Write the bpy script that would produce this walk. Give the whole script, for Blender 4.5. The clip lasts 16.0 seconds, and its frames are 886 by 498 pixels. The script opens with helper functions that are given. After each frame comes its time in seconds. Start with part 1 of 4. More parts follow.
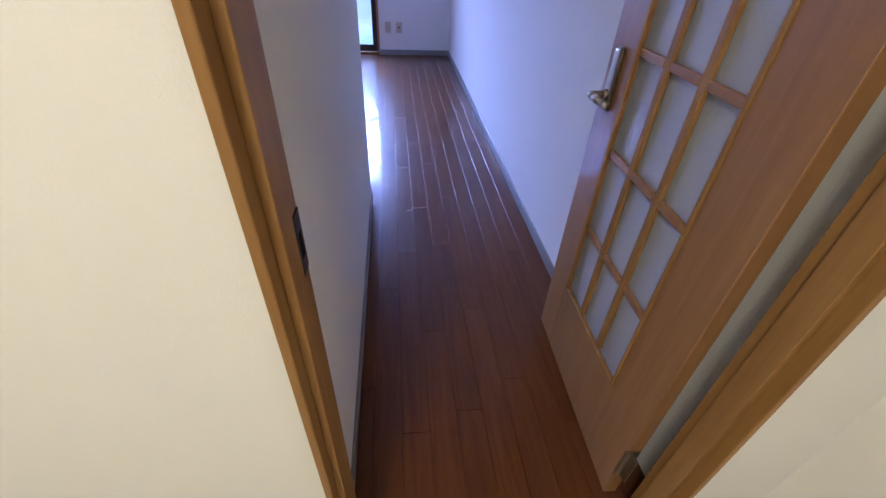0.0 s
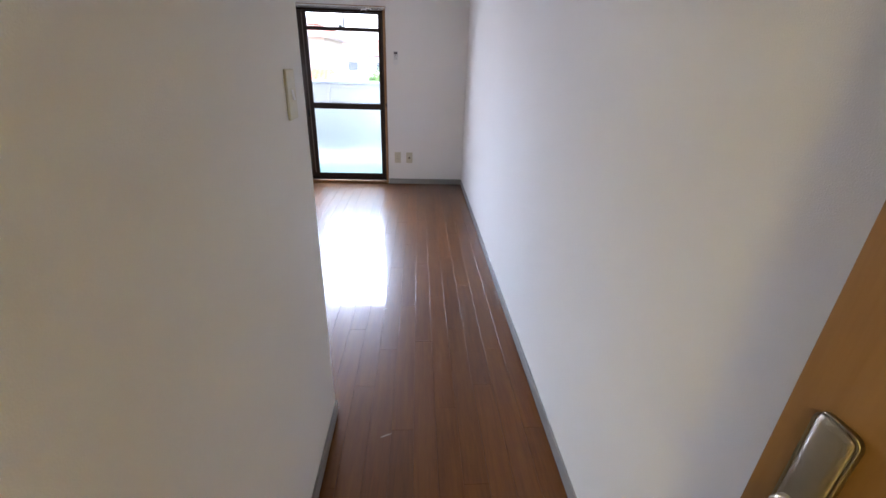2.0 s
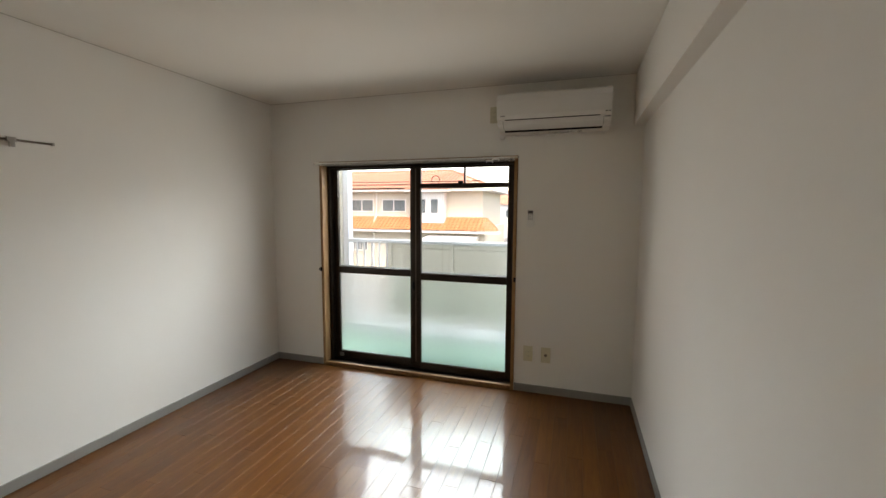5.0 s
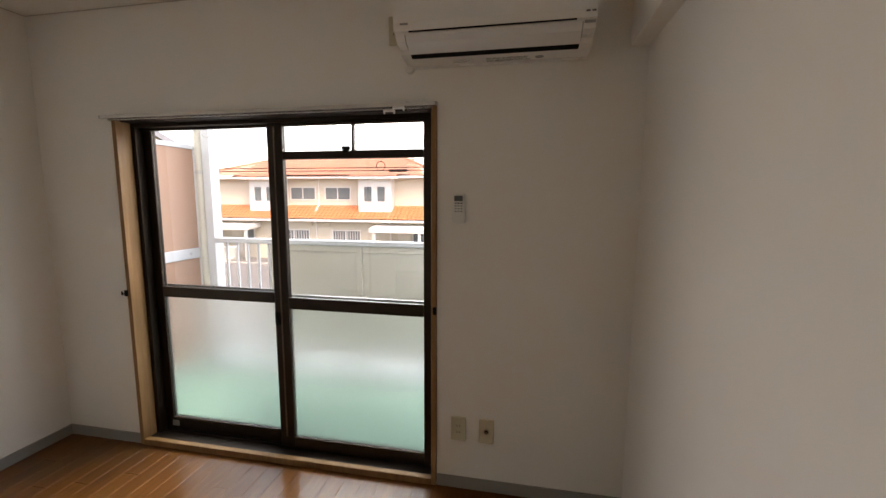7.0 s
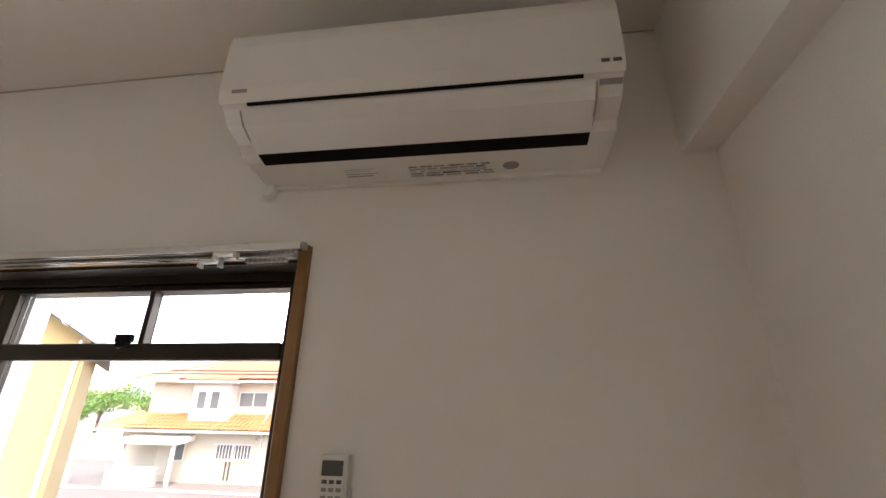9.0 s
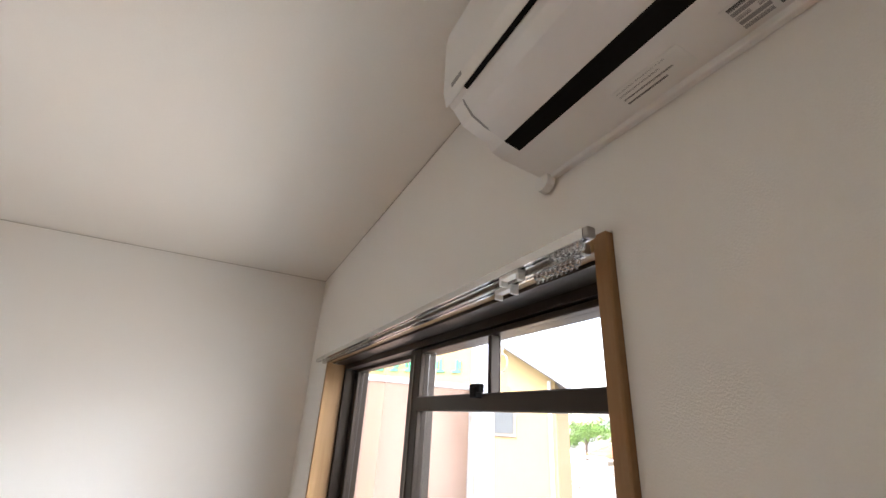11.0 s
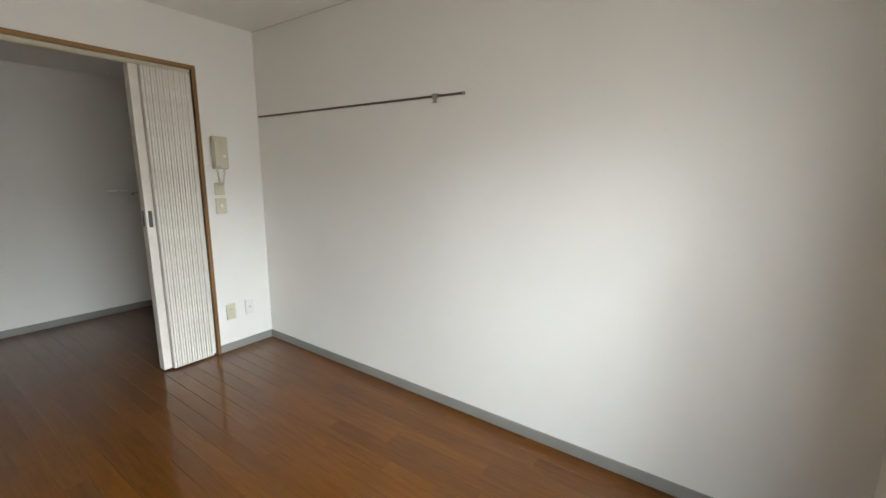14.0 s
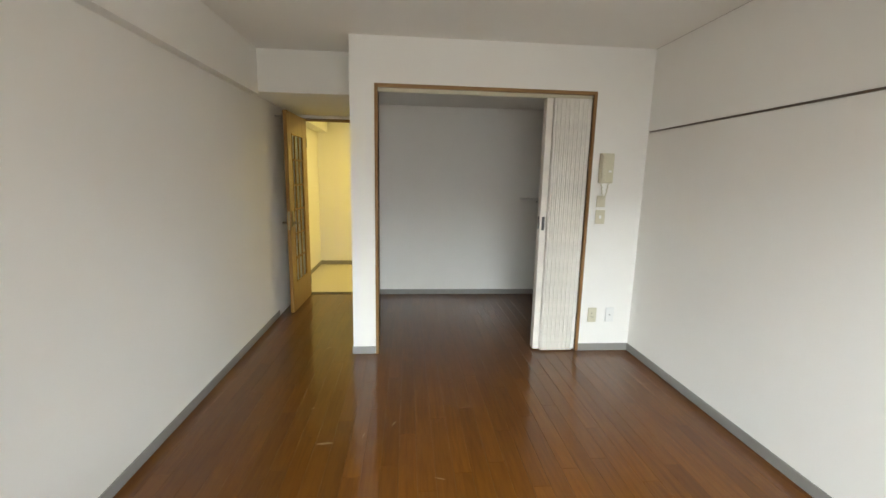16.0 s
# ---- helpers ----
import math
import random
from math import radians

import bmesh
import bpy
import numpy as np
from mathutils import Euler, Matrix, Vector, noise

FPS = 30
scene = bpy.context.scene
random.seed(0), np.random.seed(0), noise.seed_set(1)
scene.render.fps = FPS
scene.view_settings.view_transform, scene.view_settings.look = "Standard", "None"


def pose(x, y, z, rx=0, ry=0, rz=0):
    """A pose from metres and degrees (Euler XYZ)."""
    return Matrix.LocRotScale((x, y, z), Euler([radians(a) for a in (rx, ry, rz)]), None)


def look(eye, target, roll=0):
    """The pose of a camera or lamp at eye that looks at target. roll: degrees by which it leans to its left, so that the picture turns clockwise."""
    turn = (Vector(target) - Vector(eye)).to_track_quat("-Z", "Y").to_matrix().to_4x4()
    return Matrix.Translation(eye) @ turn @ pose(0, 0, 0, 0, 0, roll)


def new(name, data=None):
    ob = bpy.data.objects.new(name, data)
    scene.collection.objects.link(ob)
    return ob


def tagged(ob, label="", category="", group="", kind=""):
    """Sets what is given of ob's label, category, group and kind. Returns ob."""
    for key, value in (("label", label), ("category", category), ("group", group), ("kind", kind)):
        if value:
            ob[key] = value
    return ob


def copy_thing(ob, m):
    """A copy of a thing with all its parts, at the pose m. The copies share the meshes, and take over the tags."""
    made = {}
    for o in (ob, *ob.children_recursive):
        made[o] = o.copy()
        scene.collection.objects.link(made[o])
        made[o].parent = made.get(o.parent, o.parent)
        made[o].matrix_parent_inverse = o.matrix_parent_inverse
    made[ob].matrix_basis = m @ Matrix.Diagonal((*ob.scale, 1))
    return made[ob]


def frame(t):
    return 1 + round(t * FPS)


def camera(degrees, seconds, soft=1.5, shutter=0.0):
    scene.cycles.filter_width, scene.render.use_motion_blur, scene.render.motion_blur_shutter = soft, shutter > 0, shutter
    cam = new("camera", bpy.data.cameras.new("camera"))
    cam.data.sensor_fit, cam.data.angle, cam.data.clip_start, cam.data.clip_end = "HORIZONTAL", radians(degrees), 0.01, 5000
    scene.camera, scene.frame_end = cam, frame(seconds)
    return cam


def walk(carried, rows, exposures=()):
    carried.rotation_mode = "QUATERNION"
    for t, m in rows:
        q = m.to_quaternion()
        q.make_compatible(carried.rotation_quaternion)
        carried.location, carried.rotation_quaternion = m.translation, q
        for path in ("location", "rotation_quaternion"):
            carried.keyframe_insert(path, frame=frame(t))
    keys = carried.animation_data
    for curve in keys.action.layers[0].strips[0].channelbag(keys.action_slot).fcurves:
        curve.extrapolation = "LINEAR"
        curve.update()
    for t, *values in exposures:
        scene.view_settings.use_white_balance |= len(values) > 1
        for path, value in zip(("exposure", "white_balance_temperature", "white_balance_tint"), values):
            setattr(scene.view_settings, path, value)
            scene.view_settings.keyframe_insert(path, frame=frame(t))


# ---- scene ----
cam = camera(94.1, 16.0)
PATH = [
    (0, (-0.69, -5.625, 1.234), (-0.482, -4.05, 0.02), 2.8),
    (0.5, (-0.574, -5.472, 1.225), (-0.311, -3.846, 0.092), 2.4),
    (1, (-0.502, -5.308, 1.27), (-0.334, -3.591, 0.26), 2.2),
    (1.5, (-0.513, -5.064, 1.278), (-0.378, -3.287, 0.368), 2.2),
    (2, (-0.514, -4.826, 1.312), (-0.391, -3.004, 0.495), 1.9),
    (2.5, (-0.484, -4.534, 1.325), (-0.443, -2.66, 0.625), 1.6),
    (3, (-0.494, -4.242, 1.337), (-0.579, -2.331, 0.75), 1.1),
    (3.5, (-0.508, -3.965, 1.383), (-0.756, -2.03, 0.943), 0.6),
    (4, (-0.429, -3.69, 1.418), (-0.948, -1.777, 1.146), 0.0),
    (4.2, (-0.42, -3.607, 1.428), (-1.025, -1.715, 1.199), 0.1),
    (6.3, (-0.494, -2.322, 1.43), (-1.072, -0.417, 1.246), 0.3),
    (6.5, (-0.498, -2.2, 1.433), (-1.019, -0.279, 1.236), 0.3),
    (7, (-0.464, -1.842, 1.411), (-0.85, 0.104, 1.162), 0.2),
    (7.5, (-0.497, -1.521, 1.392), (-0.77, 0.45, 1.185), 0.3),
    (8, (-0.527, -1.209, 1.447), (-0.728, 0.781, 1.457), 0.1),
    (8.2, (-0.514, -1.107, 1.459), (-0.715, 0.878, 1.59), 0.1),
    (10.3, (-0.445, -0.474, 1.599), (-1.346, 0.814, 2.835), 5.1),
    (10.5, (-0.452, -0.442, 1.604), (-1.605, 0.766, 2.705), 4.3),
    (11, (-0.496, -0.431, 1.573), (-2.16, 0.367, 2.344), 3.6),
    (11.5, (-0.583, -0.46, 1.544), (-2.483, -0.075, 2.036), 1.6),
    (12, (-0.719, -0.455, 1.497), (-2.702, -0.596, 1.714), 0.7),
    (12.5, (-0.83, -0.394, 1.438), (-2.752, -0.947, 1.449), 0.5),
    (13, (-0.916, -0.402, 1.4), (-2.734, -1.221, 1.258), 0.7),
    (13.5, (-1.098, -0.484, 1.368), (-2.914, -1.27, 1.076), 0.7),
    (14, (-1.234, -0.507, 1.365), (-2.848, -1.637, 0.996), 0.6),
    (14.5, (-1.304, -0.447, 1.377), (-2.468, -2.035, 0.995), 1.3),
    (15, (-1.322, -0.402, 1.377), (-2.02, -2.241, 1.019), 1.6),
    (15.5, (-1.29, -0.391, 1.377), (-1.634, -2.33, 1.043), 1.6),
    (16, (-1.261, -0.423, 1.382), (-1.432, -2.386, 1.043), 1.2),
]
walk(cam, [(t, look(eye, target, roll)) for t, eye, target, roll in PATH],
     [(0, 3.95, 4520, 50), (0.5, 4.4, 5250, 44), (1, 4.5, 5750, 38), (2, 4.4, 6100, 24), (3.5, 3.5, 6500, 9), (4.2, 3.35, 7500, 12), (6.5, 3.3, 8600, 17),
      (8, 3.05, 9000, 28), (10.3, 4.95, 6700, 6), (11, 4.2, 7600, 19), (12, 3.3, 8000, 17), (13, 3.7, 7700, 13), (14, 3.8, 7700, 13), (15, 3.95, 7900, 13), (16, 4.0, 7900, 12)])

# ---- world, sun, large lights ----
SUN_EL, SUN_AZ = 58.0, 150.0  # the sun stands behind the building, over the flat
world = bpy.data.worlds.new("sky")
scene.world = world
world.use_nodes = True
wn = world.node_tree.nodes
sky = wn.new("ShaderNodeTexSky")
sky.sky_type = "NISHITA"
sky.sun_disc = False
sky.sun_elevation = radians(SUN_EL)
sky.sun_rotation = radians(SUN_AZ)
sky.dust_density = 2.0
sky.air_density = 1.0
world.node_tree.links.new(sky.outputs[0], wn["Background"].inputs[0])
wn["Background"].inputs[1].default_value = 0.095

sun_data = bpy.data.lights.new("sun", "SUN")
sun_data.energy, sun_data.angle, sun_data.color = 0.45, radians(14.0), (1.0, 0.95, 0.88)
sun = new("sun", sun_data)
az, el = radians(SUN_AZ), radians(SUN_EL)
sun_dir = Vector((math.sin(az) * math.cos(el), math.cos(az) * math.cos(el), math.sin(el)))
sun.matrix_world = look(tuple(sun_dir * 30), (0, 0, 0))

# daylight of the open sky, standing in the window's opening
sky_data = bpy.data.lights.new("window_sky", "AREA")
sky_data.shape, sky_data.size, sky_data.size_y, sky_data.energy, sky_data.color = "RECTANGLE", 1.58, 0.74, 0.75, (0.94, 0.97, 1.0)
sky_data.spread = radians(150)
window_sky = new("window_sky", sky_data)
window_sky.matrix_world = look((-1.72, 0.030, 1.35), (-1.72, -2.96, 1.05))

# the open sky over the roofs across the street
over_data = bpy.data.lights.new("street_sky", "AREA")
over_data.shape, over_data.size, over_data.size_y, over_data.energy, over_data.color = "RECTANGLE", 6.7, 3.2, 140.0, (0.655, 0.835, 1.0)
street_sky = new("street_sky", over_data)
street_sky.matrix_world = look((-1.4, 5.0, 3.95), (-1.5, -2.0, 1.2))

hall_data = bpy.data.lights.new("hall_lamp", "AREA")
hall_data.shape, hall_data.size, hall_data.energy, hall_data.color = "DISK", 0.26, 1.2, (1.0, 0.85, 0.29)
hall_lamp = new("hall_lamp", hall_data)
hall_lamp.matrix_world = pose(-1.1, -6.15, 2.19)


# ---- materials ----
def material(name, color, rough=0.6, metal=0.0, var=0.08, scale=6.0, bump=0.0, bump_scale=120.0, coat=0.0, spec=0.5, fine=0.04, stretch=(1, 1, 1)):
    """A painted or moulded surface: base colour with broad stains and fine grain, and a fine relief."""
    m = bpy.data.materials.new(name)
    m.use_nodes = True
    nt = m.node_tree
    b = nt.nodes["Principled BSDF"]
    b.inputs["Roughness"].default_value = rough
    b.inputs["Metallic"].default_value = metal
    b.inputs["Coat Weight"].default_value = coat
    b.inputs["Specular IOR Level"].default_value = spec
    co = nt.nodes.new("ShaderNodeTexCoord")
    mp = nt.nodes.new("ShaderNodeMapping")
    mp.inputs["Scale"].default_value = stretch
    nt.links.new(co.outputs["Object"], mp.inputs[0])
    big, small = nt.nodes.new("ShaderNodeTexNoise"), nt.nodes.new("ShaderNodeTexNoise")
    big.inputs["Scale"].default_value, big.inputs["Detail"].default_value = scale, 4
    small.inputs["Scale"].default_value, small.inputs["Detail"].default_value = bump_scale, 3
    nt.links.new(mp.outputs[0], big.inputs[0])
    nt.links.new(mp.outputs[0], small.inputs[0])
    mix = nt.nodes.new("ShaderNodeMath")
    mix.operation = "MULTIPLY_ADD"
    mix.inputs[1].default_value = var
    mix.inputs[2].default_value = 1 - var / 2 - fine / 2
    nt.links.new(big.outputs[0], mix.inputs[0])
    mix2 = nt.nodes.new("ShaderNodeMath")
    mix2.operation = "MULTIPLY_ADD"
    mix2.inputs[1].default_value = fine
    nt.links.new(small.outputs[0], mix2.inputs[0])
    nt.links.new(mix.outputs[0], mix2.inputs[2])
    hsv = nt.nodes.new("ShaderNodeHueSaturation")
    hsv.inputs["Color"].default_value = (*color, 1)
    nt.links.new(mix2.outputs[0], hsv.inputs["Value"])
    nt.links.new(hsv.outputs[0], b.inputs["Base Color"])
    rr = nt.nodes.new("ShaderNodeMath")
    rr.operation = "MULTIPLY_ADD"
    rr.inputs[1].default_value = 0.16
    rr.inputs[2].default_value = max(rough - 0.08, 0.02)
    nt.links.new(big.outputs[0], rr.inputs[0])
    nt.links.new(rr.outputs[0], b.inputs["Roughness"])
    if bump:
        bp = nt.nodes.new("ShaderNodeBump")
        bp.inputs["Strength"].default_value = bump
        bp.inputs["Distance"].default_value = 0.002
        nt.links.new(small.outputs[0], bp.inputs["Height"])
        nt.links.new(bp.outputs[0], b.inputs["Normal"])
    return m


def wood(name, dark, light, rough=0.35, coat=0.0, grain=(14, 1.2, 14), per_object=0.0, relief=0.03, spec=0.5, haze=False):
    """Varnished wood with grain along y of the object; per_object varies the tone from piece to piece."""
    m = bpy.data.materials.new(name)
    m.use_nodes = True
    nt = m.node_tree
    b = nt.nodes["Principled BSDF"]
    b.inputs["Coat Weight"].default_value = coat
    b.inputs["Coat Roughness"].default_value = 0.06
    b.inputs["Coat IOR"].default_value = 1.36
    b.inputs["Specular IOR Level"].default_value = spec
    co = nt.nodes.new("ShaderNodeTexCoord")
    mp = nt.nodes.new("ShaderNodeMapping")
    mp.inputs["Scale"].default_value = grain
    info = nt.nodes.new("ShaderNodeObjectInfo")
    shift = nt.nodes.new("ShaderNodeVectorMath")
    shift.operation = "SCALE"
    shift.inputs[0].default_value = (7.0, 31.0, 3.0)
    nt.links.new(info.outputs["Random"], shift.inputs["Scale"])
    add = nt.nodes.new("ShaderNodeVectorMath")
    nt.links.new(co.outputs["Object"], add.inputs[0])
    nt.links.new(shift.outputs[0], add.inputs[1])
    nt.links.new(add.outputs[0], mp.inputs[0])
    n1 = nt.nodes.new("ShaderNodeTexNoise")
    n1.inputs["Scale"].default_value, n1.inputs["Detail"].default_value, n1.inputs["Distortion"].default_value = 3.0, 8, 0.7
    n2 = nt.nodes.new("ShaderNodeTexNoise")
    n2.inputs["Scale"].default_value, n2.inputs["Detail"].default_value = 16.0, 4
    nt.links.new(mp.outputs[0], n1.inputs[0])
    nt.links.new(mp.outputs[0], n2.inputs[0])
    ramp = nt.nodes.new("ShaderNodeValToRGB")
    ramp.color_ramp.elements[0].position, ramp.color_ramp.elements[0].color = 0.3, (*dark, 1)
    ramp.color_ramp.elements[1].position, ramp.color_ramp.elements[1].color = 0.72, (*light, 1)
    mix = nt.nodes.new("ShaderNodeMath")
    mix.operation = "MULTIPLY_ADD"
    mix.inputs[1].default_value = 0.3
    nt.links.new(n2.outputs[0], mix.inputs[0])
    sc = nt.nodes.new("ShaderNodeMath")
    sc.operation = "MULTIPLY"
    sc.inputs[1].default_value = 0.7
    nt.links.new(n1.outputs[0], sc.inputs[0])
    nt.links.new(sc.outputs[0], mix.inputs[2])
    nt.links.new(mix.outputs[0], ramp.inputs[0])
    hsv = nt.nodes.new("ShaderNodeHueSaturation")
    nt.links.new(ramp.outputs[0], hsv.inputs["Color"])
    mr = nt.nodes.new("ShaderNodeMapRange")
    mr.inputs["To Min"].default_value, mr.inputs["To Max"].default_value = 1 - per_object, 1 + per_object
    nt.links.new(info.outputs["Random"], mr.inputs[0])
    nt.links.new(mr.outputs[0], hsv.inputs["Value"])
    nt.links.new(hsv.outputs[0], b.inputs["Base Color"])
    wear = nt.nodes.new("ShaderNodeTexNoise")
    geo = nt.nodes.new("ShaderNodeNewGeometry")
    wear.inputs["Scale"].default_value, wear.inputs["Detail"].default_value = 3.0, 2
    nt.links.new(geo.outputs["Position"], wear.inputs[0])
    rr = nt.nodes.new("ShaderNodeMapRange")
    rr.inputs["To Min"].default_value, rr.inputs["To Max"].default_value = rough - 0.01, rough + 0.01
    nt.links.new(wear.outputs[0], rr.inputs[0])
    nt.links.new(rr.outputs[0], b.inputs["Roughness"])
    if haze:
        # worn varnish: smears dull the clear coat, and its level wanders a little
        smear = nt.nodes.new("ShaderNodeTexNoise")
        smear.inputs["Scale"].default_value, smear.inputs["Detail"].default_value, smear.inputs["Distortion"].default_value = 5.0, 6, 1.6
        nt.links.new(geo.outputs["Position"], smear.inputs[0])
        dull = nt.nodes.new("ShaderNodeMapRange")
        dull.inputs["From Min"].default_value, dull.inputs["From Max"].default_value = 0.45, 0.78
        dull.inputs["To Min"].default_value, dull.inputs["To Max"].default_value = 0.055, 0.19
        nt.links.new(smear.outputs[0], dull.inputs[0])
        nt.links.new(dull.outputs[0], b.inputs["Coat Roughness"])
        level = nt.nodes.new("ShaderNodeTexNoise")
        level.inputs["Scale"].default_value, level.inputs["Detail"].default_value = 4.0, 2
        nt.links.new(geo.outputs["Position"], level.inputs[0])
        wave = nt.nodes.new("ShaderNodeBump")
        wave.inputs["Strength"].default_value, wave.inputs["Distance"].default_value = 0.35, 0.004
        nt.links.new(level.outputs[0], wave.inputs["Height"])
        nt.links.new(wave.outputs[0], b.inputs["Coat Normal"])
    bp = nt.nodes.new("ShaderNodeBump")
    bp.inputs["Strength"].default_value, bp.inputs["Distance"].default_value = relief, 0.0005
    nt.links.new(mix.outputs[0], bp.inputs["Height"])
    nt.links.new(bp.outputs[0], b.inputs["Normal"])
    return m


def glass(name, rough=0.0, tint=(1, 1, 1), relief=0.0, ior=1.45, clear=1.0):
    m = bpy.data.materials.new(name)
    m.use_nodes = True
    nt = m.node_tree
    b = nt.nodes["Principled BSDF"]
    b.inputs["Base Color"].default_value = (*tint, 1)
    b.inputs["Transmission Weight"].default_value = clear
    b.inputs["Roughness"].default_value = rough
    b.inputs["IOR"].default_value = ior
    if relief:
        co = nt.nodes.new("ShaderNodeTexCoord")
        n = nt.nodes.new("ShaderNodeTexNoise")
        n.inputs["Scale"].default_value = 90.0
        nt.links.new(co.outputs["Object"], n.inputs[0])
        bp = nt.nodes.new("ShaderNodeBump")
        bp.inputs["Strength"].default_value, bp.inputs["Distance"].default_value = relief, 0.003
        nt.links.new(n.outputs[0], bp.inputs["Height"])
        nt.links.new(bp.outputs[0], b.inputs["Normal"])
    return m


M_WALL = material("wallpaper", (0.86, 0.845, 0.81), 0.85, var=0.05, scale=1.7, bump=0.25, bump_scale=420, spec=0.25)
M_CEIL = material("ceiling_paper", (0.87, 0.855, 0.815), 0.9, var=0.05, scale=1.3, bump=0.2, bump_scale=300, spec=0.2)
M_CLOSET = material("closet_paper", (0.83, 0.81, 0.775), 0.85, var=0.06, scale=1.7, bump=0.2, bump_scale=420, spec=0.25)
M_CAULK = material("old_caulk", (0.52, 0.49, 0.44), 0.9, var=0.4, scale=3)
M_BASE = material("grey_vinyl", (0.27, 0.26, 0.245), 0.5, var=0.12, scale=9)
M_FLOOR = wood("floor_wood", (0.086, 0.0255, 0.0031), (0.146, 0.0495, 0.0064), 0.36, 0.95, grain=(16, 1.1, 16), per_object=0.13, relief=0.0, spec=0.12, haze=True)
M_OAK = wood("oak_frame", (0.26, 0.132, 0.022), (0.39, 0.212, 0.042), 0.5, 0.0, grain=(10, 10, 0.8), spec=0.3)
M_CLOSETOAK = wood("brown_oak_casing", (0.20, 0.100, 0.036), (0.31, 0.165, 0.066), 0.5, 0.0, grain=(10, 10, 0.8), spec=0.3)
M_CASE = wood("pale_oak_casing", (0.25, 0.130, 0.054), (0.37, 0.205, 0.092), 0.5, 0.0, grain=(10, 10, 0.8), spec=0.3)
M_OAKH = wood("oak_head", (0.22, 0.115, 0.038), (0.35, 0.19, 0.068), 0.4, 0.1, grain=(0.8, 10, 10))
M_DOOR = wood("door_wood", (0.27, 0.132, 0.034), (0.38, 0.202, 0.060), 0.38, 0.1, grain=(9, 9, 0.7))
M_SUBFLOOR = material("floor_seam", (0.11, 0.055, 0.026), 0.8)
M_BRONZE = material("bronze_aluminium", (0.035, 0.024, 0.018), 0.38, metal=0.6, var=0.2, scale=12)
# paler bronze: painted sunlight on the meeting stile, own colour of the hanging rail
M_BRONZE2 = material("pale_bronze", (0.16, 0.13, 0.105), 0.4, metal=0.4, var=0.2, scale=12)
M_GLASS = glass("clear_glass")
M_FROST = glass("frosted_glass", 0.42, (0.92, 0.98, 0.96), ior=1.3)
M_DOORGLASS = glass("rain_glass", 0.3, (0.82, 0.84, 0.90), relief=0.4, clear=0.6)
M_ACW = material("white_plastic", (0.82, 0.81, 0.79), 0.35, var=0.04, scale=5, spec=0.5, fine=0.01)
M_ACG = material("gloss_white_plastic", (0.80, 0.79, 0.78), 0.16, var=0.03, scale=5, fine=0.01)
# black of plastic parts, also painted as the shade inside slots and gaps
M_BLACK = material("black_plastic_and_shade", (0.006, 0.006, 0.006), 0.8, spec=0.15)
M_DARKGREY = material("dark_print", (0.09, 0.09, 0.09), 0.6)
M_GREY = material("grey_print", (0.32, 0.32, 0.32), 0.6)
M_IVORY = material("ivory_plastic", (0.62, 0.58, 0.44), 0.4, var=0.06, scale=20, fine=0.02)
M_WHITEP = material("white_switch_plastic", (0.80, 0.80, 0.78), 0.35, var=0.05, fine=0.02)
M_STEEL = material("chrome_steel", (0.62, 0.61, 0.60), 0.22, metal=1.0, var=0.1, scale=20)
M_RAIL = material("satin_rail", (0.45, 0.43, 0.41), 0.3, metal=1.0, var=0.1, scale=20)
M_BRASS = material("worn_brass", (0.42, 0.37, 0.28), 0.36, metal=1.0, var=0.25, scale=40)
M_FOLD = material("vinyl_fold_white", (0.76, 0.72, 0.65), 0.6, var=0.26, scale=1.8, bump=0.3, bump_scale=30, fine=0.09, stretch=(2, 2, 5))
M_FOLDGAP = material("fold_gap_grey", (0.22, 0.20, 0.18), 0.7)
M_HALLFLOOR = material("pale_vinyl_floor", (0.66, 0.62, 0.52), 0.4, var=0.08, scale=8)
M_CLEAR = glass("clear_plastic", 0.15, (0.95, 0.95, 0.95))
# outside
M_PANEL = material("pink_board", (0.40, 0.235, 0.17), 0.75, var=0.07, scale=2)
M_PAINT = material("pale_paint", (0.55, 0.56, 0.58), 0.5, var=0.06, scale=6)
M_PARAPET = material("beige_board", (0.54, 0.505, 0.44), 0.7, var=0.06, scale=3)
M_GREEN = material("green_waterproof", (0.27, 0.43, 0.32), 0.6, var=0.15, scale=4)
M_PLASTER = material("cream_plaster", (0.48, 0.435, 0.355), 0.85, var=0.1, scale=0.6, bump=0.3, bump_scale=30)
M_EXT = material("outer_wall", (0.6, 0.58, 0.54), 0.85, var=0.1, scale=1.5)
M_TILE = material("terracotta", (0.42, 0.145, 0.058), 0.6, var=0.35, scale=1.5)
M_TILE2 = material("terracotta_faded", (0.40, 0.175, 0.105), 0.65, var=0.35, scale=1.2)
M_WHITE = material("white_outdoor_paint", (0.58, 0.57, 0.55), 0.6, var=0.05, scale=3)
M_HGLASS = material("house_window_glass", (0.10, 0.12, 0.13), 0.08, var=0.3, scale=0.7)
M_YELLOW = material("yellow_plaster", (0.43, 0.31, 0.145), 0.85, var=0.08, scale=0.7)
M_SLATE = material("grey_roof", (0.20, 0.22, 0.25), 0.7, var=0.2, scale=2)
M_SIGN = material("green_letter", (0.03, 0.42, 0.22), 0.5)
M_ASPHALT = material("asphalt", (0.14, 0.135, 0.13), 0.9, var=0.3, scale=0.5, bump=0.5, bump_scale=60)
M_CONC = material("concrete", (0.36, 0.35, 0.33), 0.9, var=0.2, scale=1.2)
M_LEAF = material("leaf", (0.09, 0.20, 0.035), 0.6, var=0.6, scale=1.5)
